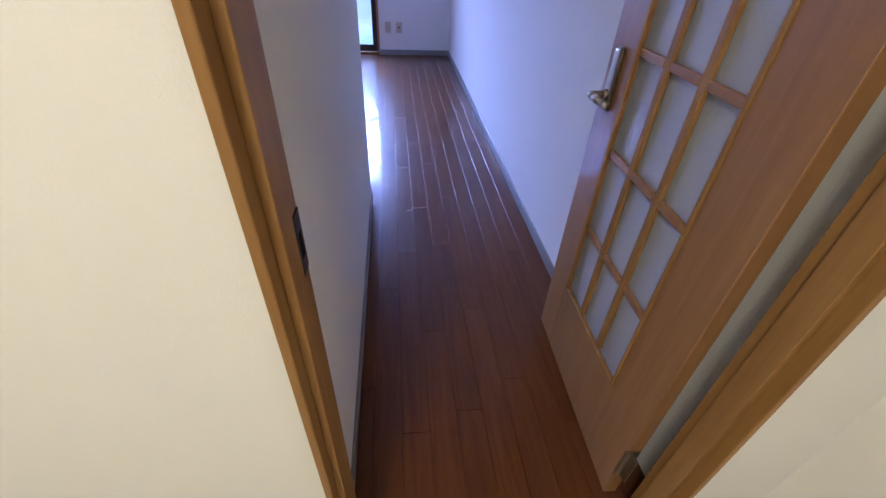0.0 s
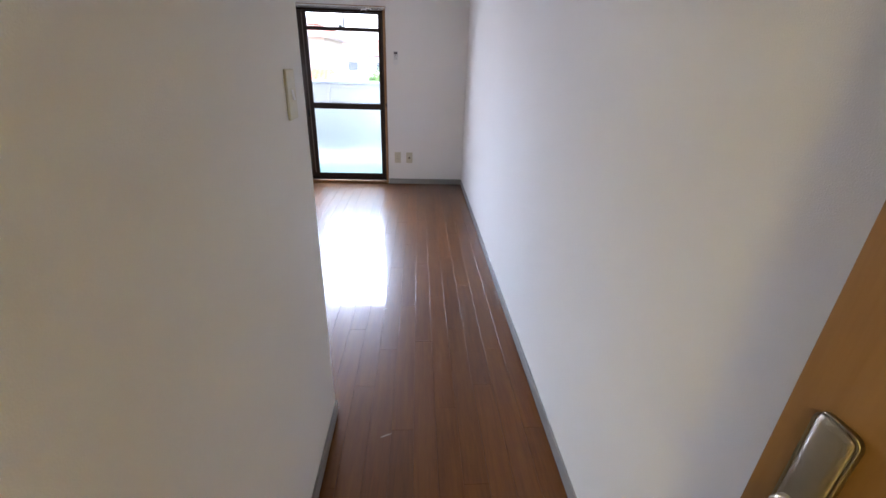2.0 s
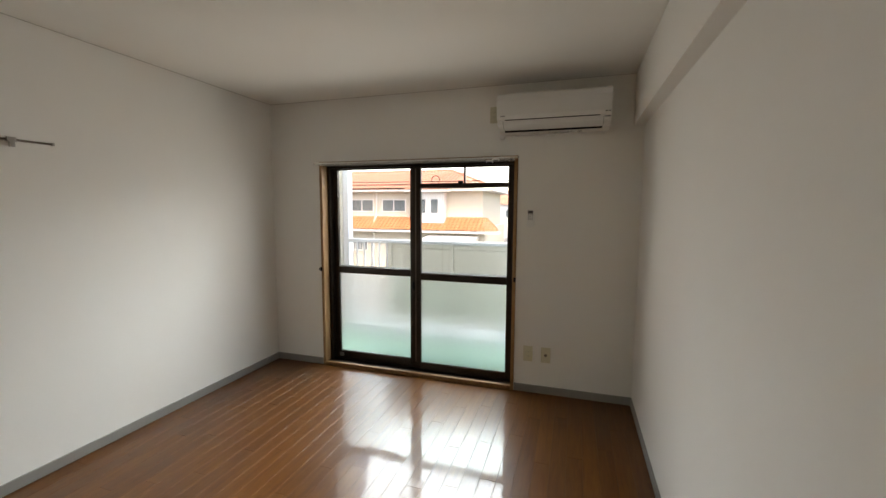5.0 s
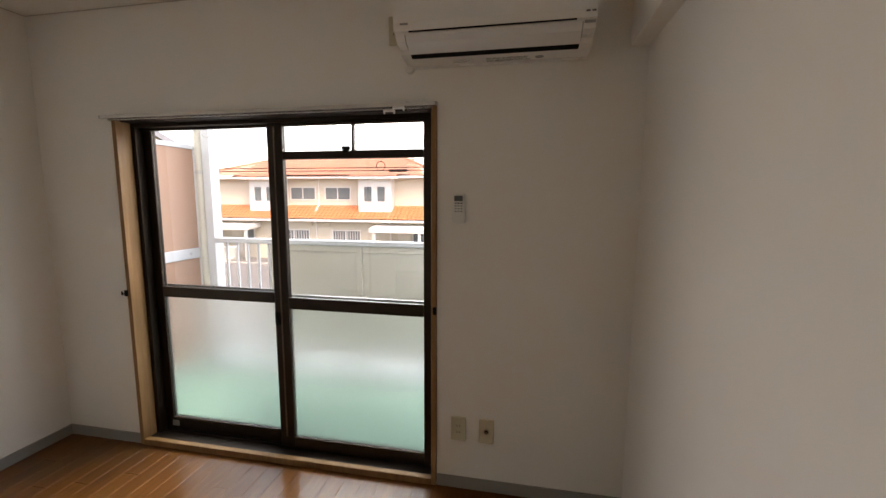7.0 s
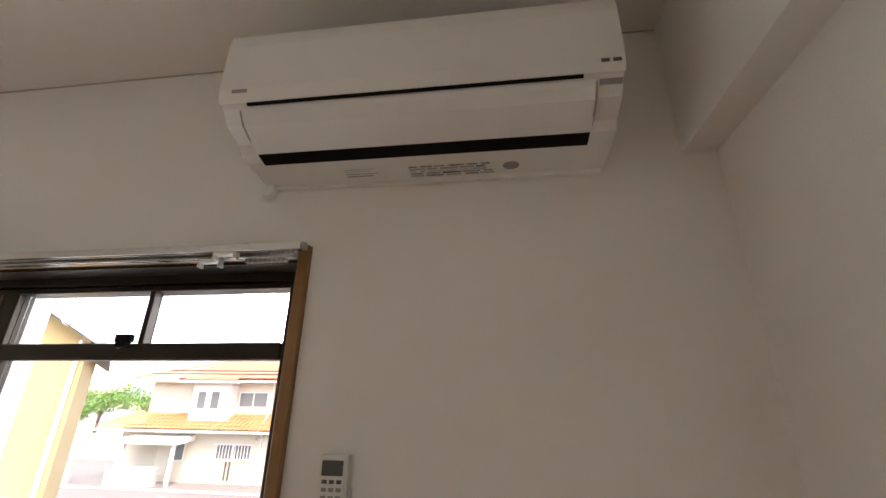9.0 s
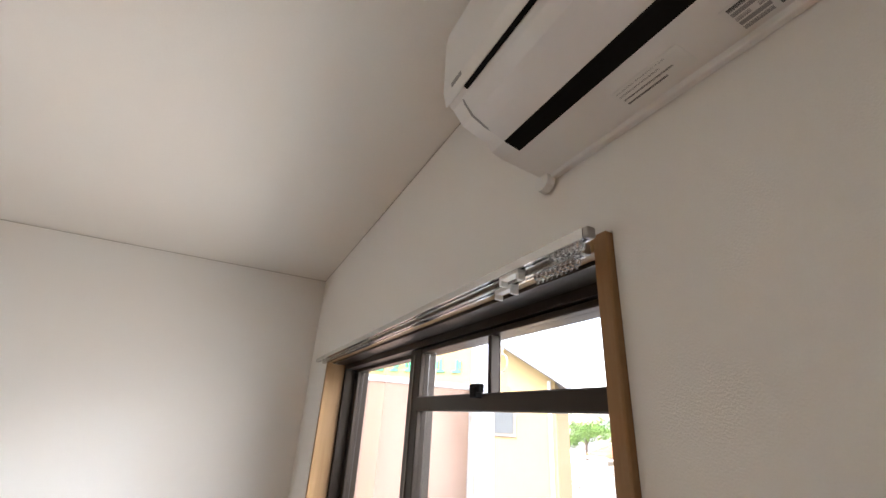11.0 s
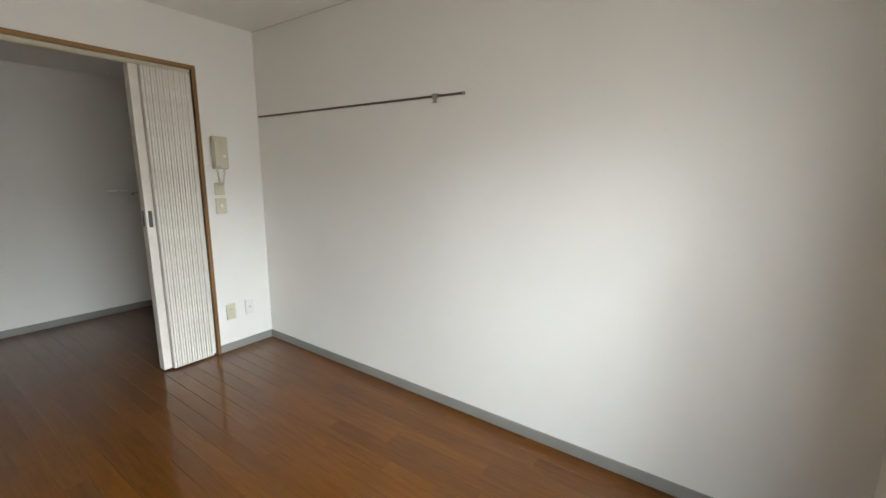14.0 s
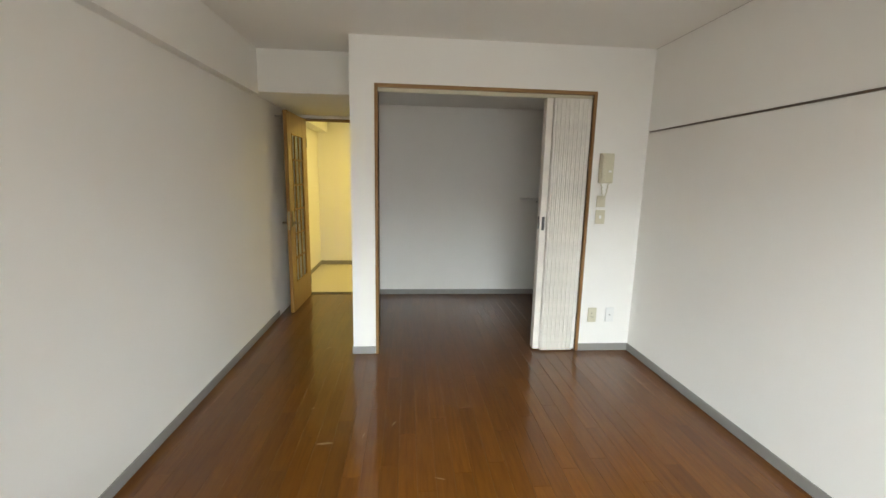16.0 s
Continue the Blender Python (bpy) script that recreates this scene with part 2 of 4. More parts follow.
M_BARK = material("bark", (0.10, 0.07, 0.045), 0.9, var=0.4, scale=8)


# ---- building blocks ----
def mesh_of(name, bm, mat):
    me = bpy.data.meshes.new(name)
    bm.to_mesh(me)
    bm.free()
    for m in (mat if isinstance(mat, (list, tuple)) else [mat]):
        me.materials.append(m)
    return me


def part(name, bm, mat, parent=None, label="", smooth=False):
    ob = new(name, mesh_of(name, bm, mat))
    if smooth:
        for p in ob.data.polygons:
            p.use_smooth = True
    if parent is not None:
        ob.parent = parent
    if label:
        ob["label"] = label
    return ob


def structure(name, bm, mat, label, category, parent=None):
    ob = part(name, bm, mat, parent)
    return tagged(ob, label, category, kind="structure")


def thing(name, at, label, category, group="", kind="", rz=0.0):
    ob = new(name)
    ob.empty_display_size = 0.1
    ob.matrix_basis = pose(*at, 0, 0, rz)
    return tagged(ob, label, category, group, kind)


def box(bm, x0, x1, y0, y1, z0, z1, bevel=0.0, seg=2, mi=0):
    """Adds a box to bm, with rounded edges where bevel is given."""
    r = bmesh.ops.create_cube(bm, size=1.0, matrix=Matrix.Translation(((x0 + x1) / 2, (y0 + y1) / 2, (z0 + z1) / 2)) @ Matrix.Diagonal((abs(x1 - x0), abs(y1 - y0), abs(z1 - z0), 1)))
    fs = list({f for v in r["verts"] for f in v.link_faces})
    if bevel:
        es = list({e for v in r["verts"] for e in v.link_edges})
        g = bmesh.ops.bevel(bm, geom=es, offset=bevel, segments=seg, affect="EDGES", profile=0.5)
        fs += g["faces"]
    for f in fs:
        if f.is_valid:
            f.material_index = mi
    return bm


def boxes(*items, bevel=0.0):
    bm = bmesh.new()
    for it in items:
        box(bm, *it, bevel=bevel)
    return bm


def one(x0, x1, y0, y1, z0, z1, bevel=0.0, seg=2):
    return box(bmesh.new(), x0, x1, y0, y1, z0, z1, bevel, seg)


def rod(bm, a, b, r, n=12, r2=None):
    a, b = Vector(a), Vector(b)
    d = b - a
    m = Matrix.Translation((a + b) / 2) @ d.to_track_quat("Z", "Y").to_matrix().to_4x4()
    bmesh.ops.create_cone(bm, cap_ends=True, segments=n, radius1=r, radius2=r if r2 is None else r2, depth=d.length, matrix=m)
    return bm


def tube(bm, pts, r, n=8):
    for a, b in zip(pts, pts[1:]):
        rod(bm, a, b, r, n)
    for p in pts[1:-1]:
        bmesh.ops.create_icosphere(bm, subdivisions=1, radius=r, matrix=Matrix.Translation(p))
    return bm


def prism(bm, outline, axis, a, b):
    """Extrudes a closed outline of 2D points from a to b along an axis (0: outline is y, z; 1: x, z; 2: x, y)."""
    def at(p, t):
        return {0: (t, p[0], p[1]), 1: (p[0], t, p[1]), 2: (p[0], p[1], t)}[axis]
    va = [bm.verts.new(at(p, a)) for p in outline]
    vb = [bm.verts.new(at(p, b)) for p in outline]
    bm.faces.new(va)
    bm.faces.new(vb[::-1])
    for i in range(len(outline)):
        j = (i + 1) % len(outline)
        bm.faces.new((va[j], va[i], vb[i], vb[j]))
    bmesh.ops.recalc_face_normals(bm, faces=bm.faces[:])
    return bm


# ---- the plan, in metres: window wall at y = 0, long wall at x = 0 ----
XW, YC, H = -3.09, -3.54, 2.355        # far side wall, closet front, ceiling
XP0, XP1 = -0.90, -0.842               # partition between closet and passage
YB, YD = -5.236, -5.310                # closet back, hall side of the door wall
WX0, WX1, WZ = -2.565, -0.883, 1.804   # window opening
CX0, CX1, CZ = -2.638, -1.042, 2.012   # closet opening
DX0, DX1, DZ = -0.825, -0.100, 1.995     # door opening

structure("wall_north", boxes((XW - 0.15, WX0 - 0.026, 0, 0.2, -0.2, H + 0.1), (WX1 + 0.026, 0.15, 0, 0.2, -0.2, H + 0.1), (WX0 - 0.026, WX1 + 0.026, 0, 0.2, WZ + 0.026, H + 0.1), (WX0 - 0.026, WX1 + 0.026, 0.0, 0.2, -0.2, -0.005)), [M_WALL], "off-white papered wall round the balcony window", "wall")
structure("wall_east", one(0, 0.15, YD + 0.06, 0, -0.2, H + 0.1), M_WALL, "long off-white papered wall beside the passage", "wall")
structure("wall_west", one(XW - 0.15, XW, YB, 0, -0.2, H + 0.1), M_WALL, "off-white papered side wall lit by the window", "wall")
structure("wall_closet_front", prism(bmesh.new(), [(XW, -0.2), (CX0, -0.2), (CX0, CZ), (CX1, CZ), (CX1, -0.2), (XP1, -0.2), (XP1, H + 0.1), (XW, H + 0.1)], 1, YC - 0.1, YC), M_WALL, "off-white papered wall with the closet opening", "wall")
structure("wall_partition", one(XP0, XP1, YB, YC - 0.1, -0.2, H + 0.1), M_WALL, "off-white papered partition beside the passage", "wall")
structure("wall_south", boxes((XW - 0.15, DX0, YD, YB, -0.2, H + 0.1), (DX1, 0.25, YD, YD + 0.06, -0.2, H + 0.1), (DX1, 0.0, YD + 0.06, YB, -0.2, H + 0.1), (DX0, DX1, YD, YB, DZ, H + 0.1)), M_WALL, "off-white papered wall with the passage door", "wall")
structure("wall_hall_east", one(0.1, 0.25, -7.15, YD, -0.2, H + 0.1), M_WALL, "papered hall side wall in yellow lamplight", "wall")
structure("wall_hall_south", one(-2.6, 0.25, -7.15, -6.95, -0.2, H + 0.1), M_WALL, "papered hall end wall in yellow lamplight", "wall")
structure("wall_hall_west", one(-2.6, -2.45, -6.95, YD, -0.2, H + 0.1), M_WALL, "plain papered wall closing the hall", "wall")
structure("ceiling", boxes((XW, 0, YC, 0, H, H + 0.1), (XP1, 0, -3.98, YC, H, H + 0.1)), M_CEIL, "off-white papered ceiling with faint stains", "ceiling")
structure("trim_ceiling_window", one(XW, 0, -0.0025, 0, H - 0.004, H - 0.0015), M_CAULK, "thin grey caulk line under the ceiling", "trim")
structure("trim_ceiling_west", one(XW, XW + 0.0025, YC, -0.0025, H - 0.004, H - 0.0015), M_CAULK, "thin grey caulk line under the ceiling", "trim")
structure("ceiling_passage", one(XP1, 0, YB, -3.98, 2.03, H + 0.1), M_CEIL, "lowered papered ceiling over the passage", "ceiling")
structure("ceiling_closet", one(XW, XP0, YB, YC - 0.1, 2.17, H + 0.1), M_CLOSET, "papered closet ceiling", "ceiling")
structure("ceiling_hall", one(-2.45, 0.1, -6.95, YD, 2.30, H + 0.1), M_CEIL, "papered hall ceiling", "ceiling")
structure("beam_east", one(-0.07, 0, -3.98, 0, 2.01, H), M_WALL, "papered beam along the top of the wall", "beam")
structure("beam_hall", one(-0.05, 0.1, -6.95, YD, 2.02, 2.30), M_WALL, "papered beam along the hall wall", "beam")
structure("closet_lining", boxes((XW, XW + 0.006, YB, YC - 0.1, 0, 2.17), (XW + 0.006, XP0, YB, YB + 0.006, 0, 2.17)), M_CLOSET, "grey-white paper lining of the closet", "wall")

# floors: sub-floor in one sheet, boards further down
structure("floor", one(XW, 0, YB - 0.05, 0.03, -0.1, -0.003), M_SUBFLOOR, "reddish-brown glossy wooden strip floor", "floor")
FLOOR = bpy.data.objects["floor"]
structure("floor_hall", boxes((-2.45, 0.1, -6.95, YD, -0.1, -0.002), (DX0, DX1, YD, YB - 0.05, -0.1, -0.002)), M_HALLFLOOR, "pale vinyl hall floor under yellow light", "floor")


def skirting(name, x0, x1, y0, y1):
    bm = one(x0, x1, y0, y1, 0, 0.062, 0.003, 1)
    return structure(name, bm, M_BASE, "grey vinyl skirting strip with dusty top", "baseboard")


T = 0.008
skirting("baseboard_east", -T, 0, -4.46, 0)
skirting("baseboard_north_right", WX1 + 0.028, -T, -T, 0)
skirting("baseboard_north_left", XW + T, WX0 - 0.028, -T, 0)
skirting("baseboard_west", XW, XW + T, YC, 0)
skirting("baseboard_closet_right", XW + T, CX0 - 0.028, YC, YC + T)
skirting("baseboard_closet_left", CX1 + 0.028, XP1 + T, YC, YC + T)
skirting("baseboard_partition", XP1, XP1 + T, YB + 0.056, YC)
skirting("baseboard_closet_back", XW + 0.02, XP0, YB + 0.006, YB + 0.006 + T)
skirting("baseboard_closet_side", XW + 0.006, XW + 0.006 + T, YB + 0.02, YC - 0.1)
skirting("baseboard_hall_east", 0.1 - T, 0.1, -6.95, YD)
skirting("baseboard_hall_south", -2.45, 0.1 - T, -6.95, -6.95 + T)


# ---- window with two sliding sashes ----
win = thing("window_1", (0, 0, 0), "bronze aluminium sliding balcony window with frosted lower panes", "window", kind="structure")
part("window_casing", one(WX0 - 0.025, WX0, -0.012, 0.075, 0, WZ + 0.025, 0.002, 1), M_CASE, win, "oak casing upright")
part("window_casing", one(WX1, WX1 + 0.025, -0.012, 0.075, 0, WZ + 0.025, 0.002, 1), M_CASE, win, "oak casing upright")
part("window_casing_head", one(WX0, WX1, -0.012, 0.014, WZ, WZ + 0.025, 0.002, 1), M_OAKH, win, "oak casing head")
part("window_sill", one(WX0, WX1, -0.014, 0.020, -0.002, 0.034, 0.003, 1), M_CLOSETOAK, win, "brown oak sill")
part("window_frame", one(WX0 - 0.025, WX0 + 0.022, 0.076, 0.195, 0.0, WZ, 0.002, 1), M_BRONZE, win)
part("window_frame", one(WX1 - 0.022, WX1 + 0.025, 0.076, 0.195, 0.0, WZ, 0.002, 1), M_BRONZE, win)
part("window_frame_head", boxes((WX0 - 0.025, WX1 + 0.025, 0.077, 0.195, WZ, WZ + 0.025), (WX0, WX1, 0.0145, 0.0765, WZ - 0.006, WZ + 0.025), (WX0 + 0.022, WX1 - 0.022, 0.075, 0.195, 1.778, WZ - 0.0005), (WX0 + 0.022, WX1 - 0.022, 0.117, 0.123, 1.765, 1.778)), M_BRONZE, win)
part("window_frame_sill", boxes((WX0, WX1, 0.0205, 0.0755, -0.002, 0.026), (WX0 + 0.022, WX1 - 0.022, 0.076, 0.195, 0.0, 0.022), (WX0 + 0.022, WX1 - 0.022, 0.098, 0.102, 0.022, 0.034), (WX0 + 0.022, WX1 - 0.022, 0.138, 0.142, 0.022, 0.034)), M_BRONZE, win)


def sash(name, x0, x1, y0, y1, wl, wr, zb, zr0, zr1, zt, label, vent=False):
    s = part(name, one(x0, x0 + wl, y0, y1, 0.03, 1.776, 0.003, 1), M_BRONZE, win, label)
    part("stile", one(x1 - wr, x1, y0, y1, 0.03, 1.776, 0.003, 1), M_BRONZE, s)
    part("bottom_rail", one(x0 + wl, x1 - wr, y0 + 0.001, y1 - 0.001, 0.031, zb, 0.002, 1), M_BRONZE, s)
    part("middle_rail", one(x0 + wl, x1 - wr, y0 - 0.003, y1 - 0.001, zr0, zr1, 0.003, 1), M_BRONZE, s)
    part("glazing_bead", one(x0 + wl, x1 - wr, y1 - 0.001, y1 + 0.004, zr1 - 0.003, zr1 + 0.009), M_RAIL, s)
    part("top_rail", one(x0 + wl, x1 - wr, y0 + 0.001, y1 - 0.001, zt, 1.775, 0.002, 1), M_BRONZE, s)
    ym = (y0 + y1) / 2
    lo = part("frosted_pane", one(x0 + wl, x1 - wr, ym - 0.002, ym + 0.002, zb, zr0), M_FROST, s, "frosted lower pane")
    top = zt
    panes = [lo]
    if vent:
        part("vent_rail", one(x0 + wl, x1 - wr, y0 - 0.004, y1 - 0.001, 1.598, 1.636, 0.003, 1), M_BRONZE, s)
        part("vent_post", one(-1.303, -1.289, y0 + 0.002, y1 - 0.004, 1.636, zt, 0.001, 1), M_BRONZE, s)
        part("vent_catch", boxes((-1.345, -1.305, y0 - 0.02, y0 - 0.004, 1.636, 1.655), (-1.337, -1.312, y0 - 0.024, y0 - 0.004, 1.625, 1.648), bevel=0.003), M_BLACK, s)
        panes.append(part("vent_pane", one(x0 + wl, -1.303, ym - 0.002, ym + 0.002, 1.636, zt), M_GLASS, s))
        panes.append(part("vent_pane", one(-1.289, x1 - wr, ym + 0.006, ym + 0.010, 1.636, zt), M_GLASS, s))
        top = 1.598
    panes.append(part("clear_pane", one(x0 + wl, x1 - wr, ym - 0.002, ym + 0.002, zr1, top), M_GLASS, s, "clear upper pane"))
    for p in panes:
        p.visible_shadow = False
    return s


sr = sash("sash_inner", -1.756, -0.906, 0.083, 0.117, 0.082, 0.036, 0.096, 0.822, 0.884, 1.762, "inner sliding sash with small vent", True)
sl = sash("sash_outer", -2.542, -1.712, 0.123, 0.157, 0.050, 0.074, 0.104, 0.838, 0.898, 1.768, "outer sliding sash")
part("crescent_lock", boxes((-1.742, -1.722, 0.062, 0.083, 0.735, 0.80), (-1.738, -1.726, 0.05, 0.064, 0.75, 0.81), bevel=0.004), M_BLACK, sr)
# paler strip puts the sunlit edge of the meeting stile into the colour
part("lit_stile_edge", one(-1.722, -1.714, 0.0795, 0.083, 0.1, 1.76), M_BRONZE2, sr)
part("maker_label", one(-2.50, -2.455, 0.1215, 0.123, 0.05, 0.085), M_GREY, sl, "small silver label")
for hx, lab in ((WX0 - 0.032, "l"), (WX1 + 0.010, "r")):
    bm = boxes((hx, hx + 0.016, -0.022, -0.010, 0.868, 0.902), bevel=0.002)
    rod(bm, (hx + 0.008, -0.02, 0.885), (hx + 0.008, -0.04, 0.885), 0.004, 8)
    rod(bm, (hx + 0.008, -0.04, 0.879), (hx + 0.008, -0.04, 0.9), 0.004, 8)
    tagged(part("tassel_hook", bm, M_BLACK), "small dark curtain tassel hook on the casing", "hook", "tassel hooks")

# curtain rails
cr = thing("curtain_rail", (0, 0, 1.808), "double silver curtain rail with bunched clear runners", "curtain rail")
for yy, zz, xl, xr in ((-0.028, -0.004, -2.575, -0.888), (-0.052, 0.003, -2.600, -0.855)):
    bm = bmesh.new()
    prism(bm, [(yy - 0.0075, zz - 0.008), (yy - 0.003, zz - 0.008), (yy - 0.003, zz - 0.005), (yy - 0.006, zz - 0.005), (yy - 0.006, zz + 0.005), (yy + 0.006, zz + 0.005), (yy + 0.006, zz - 0.005), (yy + 0.003, zz - 0.005), (yy + 0.003, zz - 0.008), (yy + 0.0075, zz - 0.008), (yy + 0.0075, zz + 0.007), (yy - 0.0075, zz + 0.007)], 0, xl, xr)
    part("rail_track", bm, M_STEEL, cr)
    for xe in (xl - 0.010, xr):
        part("end_cap", one(xe, xe + 0.010, yy - 0.0078, yy + 0.0078, zz - 0.0085, zz + 0.0075, 0.003), M_RAIL, cr)
    for k in range(9 if yy > -0.05 else 6):
        xk = xr - 0.012 - k * 0.0105
        bm = boxes((xk - 0.004, xk + 0.004, yy - 0.006, yy + 0.006, zz - 0.018, zz - 0.008), bevel=0.0015)
        rod(bm, (xk, yy, zz - 0.018), (xk, yy, zz - 0.024), 0.002, 6)
        part("runner", bm, M_CLEAR, cr)
    xm = -1.07 if yy > -0.05 else -1.02
    part("magnet_runner", boxes((xm - 0.026, xm + 0.026, yy - 0.008, yy + 0.008, zz - 0.016, zz - 0.008), (xm - 0.026, xm - 0.02, yy - 0.008, yy + 0.008, zz - 0.026, zz - 0.016), (xm + 0.02, xm + 0.026, yy - 0.008, yy + 0.008, zz - 0.026, zz - 0.016), bevel=0.002), M_WHITEP, cr, "white magnet runner")
for xb in (-2.5, -1.73, -0.98):
    part("bracket", boxes((xb - 0.006, xb + 0.006, -0.056, -0.012, 0.0115, 0.0135), (xb - 0.006, xb + 0.006, -0.0155, -0.012, 0.004, 0.0135), bevel=0.001), M_RAIL, cr)

# ---- air conditioner ----
ac = thing("air_conditioner", (0, 0, 1.98), "white wall-mounted air conditioner with glossy closed vane", "air conditioner")
AX0, AX1 = -0.992, -0.226


def ac_prism(bm, outline, axis, x0, x1):
    """A length of the air conditioner, its front drawn in towards the wall."""
    pts = []
    for y, z in outline:
        d = max(-0.12 - y, 0.0) * 0.2
        pts.append((y + d, z + d * 0.25))
    return prism(bm, pts, axis, x0, x1)


prof = [(0.0, -0.004), (-0.098, 0.006), (-0.118, 0.013), (-0.132, 0.028), (-0.16, 0.032), (-0.19, 0.040), (-0.206, 0.055), (-0.213, 0.062), (-0.224, 0.068), (-0.231, 0.095), (-0.233, 0.20), (-0.228, 0.232), (-0.215, 0.247), (-0.19, 0.254), (0.0, 0.262)]
bm = bmesh.new()
ac_prism(bm, prof, 0, AX0 + 0.004, AX1 - 0.004)
bmesh.ops.bevel(bm, geom=[e for e in bm.edges if abs(e.verts[0].co.x - e.verts[1].co.x) < 1e-5], offset=0.006, segments=2, affect="EDGES")
part("body", bm, M_ACW, ac)
bm = bmesh.new()
ac_prism(bm, [(-0.2265, 0.067), (-0.2345, 0.095), (-0.2365, 0.20), (-0.2315, 0.2335), (-0.2265, 0.2335), (-0.2265, 0.20)], 0, AX0 + 0.003, AX1 - 0.003)
part("front_panel", bm, M_ACW, ac)
bm = bmesh.new()
ac_prism(bm, [(-0.119, 0.0115), (-0.135, 0.0155), (-0.163, 0.0235), (-0.193, 0.034), (-0.211, 0.050), (-0.2175, 0.059), (-0.211, 0.059), (-0.204, 0.053), (-0.188, 0.040), (-0.16, 0.032), (-0.132, 0.030)], 0, -0.946, -0.278)
part("vane", bm, M_ACG, ac, "glossy white air vane", smooth=False)
# solid black strips paint the shade of the recessed outlet and the panel gap
part("outlet_slot_shade", ac_prism(bmesh.new(), [(-0.090, 0.0035), (-0.118, 0.0095), (-0.1195, 0.0112), (-0.1195, 0.018), (-0.11, 0.016), (-0.09, 0.008)], 0, -0.944, -0.28), M_BLACK, ac, "black strip painted as the shade in the outlet slot")
part("panel_gap_shade", ac_prism(bmesh.new(), [(-0.2205, 0.0625), (-0.2250, 0.0650), (-0.2255, 0.0672), (-0.213, 0.066)], 0, -0.93, -0.30), M_BLACK, ac, "black strip painted as the shade in the gap under the panel")
for xs in (-0.9475, -0.2795):
    part("vane_gap", ac_prism(bmesh.new(), [(-0.125, 0.0185), (-0.163, 0.0225), (-0.194, 0.033), (-0.212, 0.050), (-0.2165, 0.058), (-0.20, 0.052), (-0.16, 0.032)], 0, xs, xs + 0.0035), M_GREY, ac)
part("status_window", ac_prism(bmesh.new(), [(-0.2085, 0.0535), (-0.2155, 0.0605), (-0.2125, 0.0635), (-0.2045, 0.0555)], 0, -0.272, -0.234), M_GREY, ac, "grey indicator window")
for k, (xa, xb) in enumerate(((-0.27, -0.256), (-0.25, -0.236))):
    part("indicator", ac_prism(bmesh.new(), [(-0.2350, 0.084), (-0.2330, 0.084), (-0.2345, 0.089), (-0.2365, 0.089)], 0, xa, xb), M_DARKGREY, ac)
part("maker_mark", ac_prism(bmesh.new(), [(-0.2320, 0.087), (-0.2328, 0.087), (-0.2348, 0.094), (-0.2340, 0.094)], 0, -0.962, -0.930), M_GREY, ac, "small dark maker mark")


def under(xa, xb, ya, yb, mat, name, label=""):
    """A sticker on the slanting underside of the air conditioner."""
    f = lambda y: -0.004 + (-y) * 0.1 - 0.0012
    bm = bmesh.new()
    prism(bm, [(ya, f(ya)), (yb, f(yb)), (yb, f(yb) + 0.0007), (ya, f(ya) + 0.0007)], 0, xa, xb)
    return part(name, bm, mat, ac, label)


under(-0.785, -0.69, -0.063, -0.025, M_WHITEP, "sticker", "white sticker with fine print")
for k in range(4):
    under(-0.78, -0.71 - 0.012 * (k % 2), -0.059 + k * 0.008, -0.056 + k * 0.008, M_DARKGREY, "print_bar")
under(-0.645, -0.455, -0.059, -0.019, M_WHITEP, "sticker", "white rating sticker with dense print")
rs = random.Random(4)
for k in range(5):
    x = -0.64
    while x < -0.48:
        w = rs.uniform(0.012, 0.04)
        under(x, min(x + w, -0.46), -0.056 + k * 0.0075, -0.0505 + k * 0.0075, rs.choice((M_DARKGREY, M_GREY, M_GREY)), "print_bar")
        x += w + rs.uniform(0.003, 0.008)
bm = bmesh.new()
bmesh.ops.create_cone(bm, cap_ends=True, segments=24, radius1=0.017, radius2=0.017, depth=0.0008, matrix=Matrix.Translation((-0.425, -0.041, -0.0008)) @ Matrix.Rotation(math.atan(-0.1), 4, "X") @ Matrix.Diagonal((1, 0.75, 1, 1)))
part("eco_mark", bm, M_GREY, ac, "grey oval mark")
bm = bmesh.new()
bmesh.ops.create_cone(bm, cap_ends=True, segments=20, radius1=0.02, radius2=0.017, depth=0.014, matrix=Matrix.Translation((-0.978, -0.012, -0.012)) @ Matrix.Rotation(radians(90), 4, "X"))
part("drain_cap", bm, M_ACW, ac, "rounded clear end of the back plate")
bm = boxes((-0.99, -0.24, -0.012, -0.001, -0.012, 0.0), bevel=0.002)
part("back_plate", bm, M_ACW, ac)


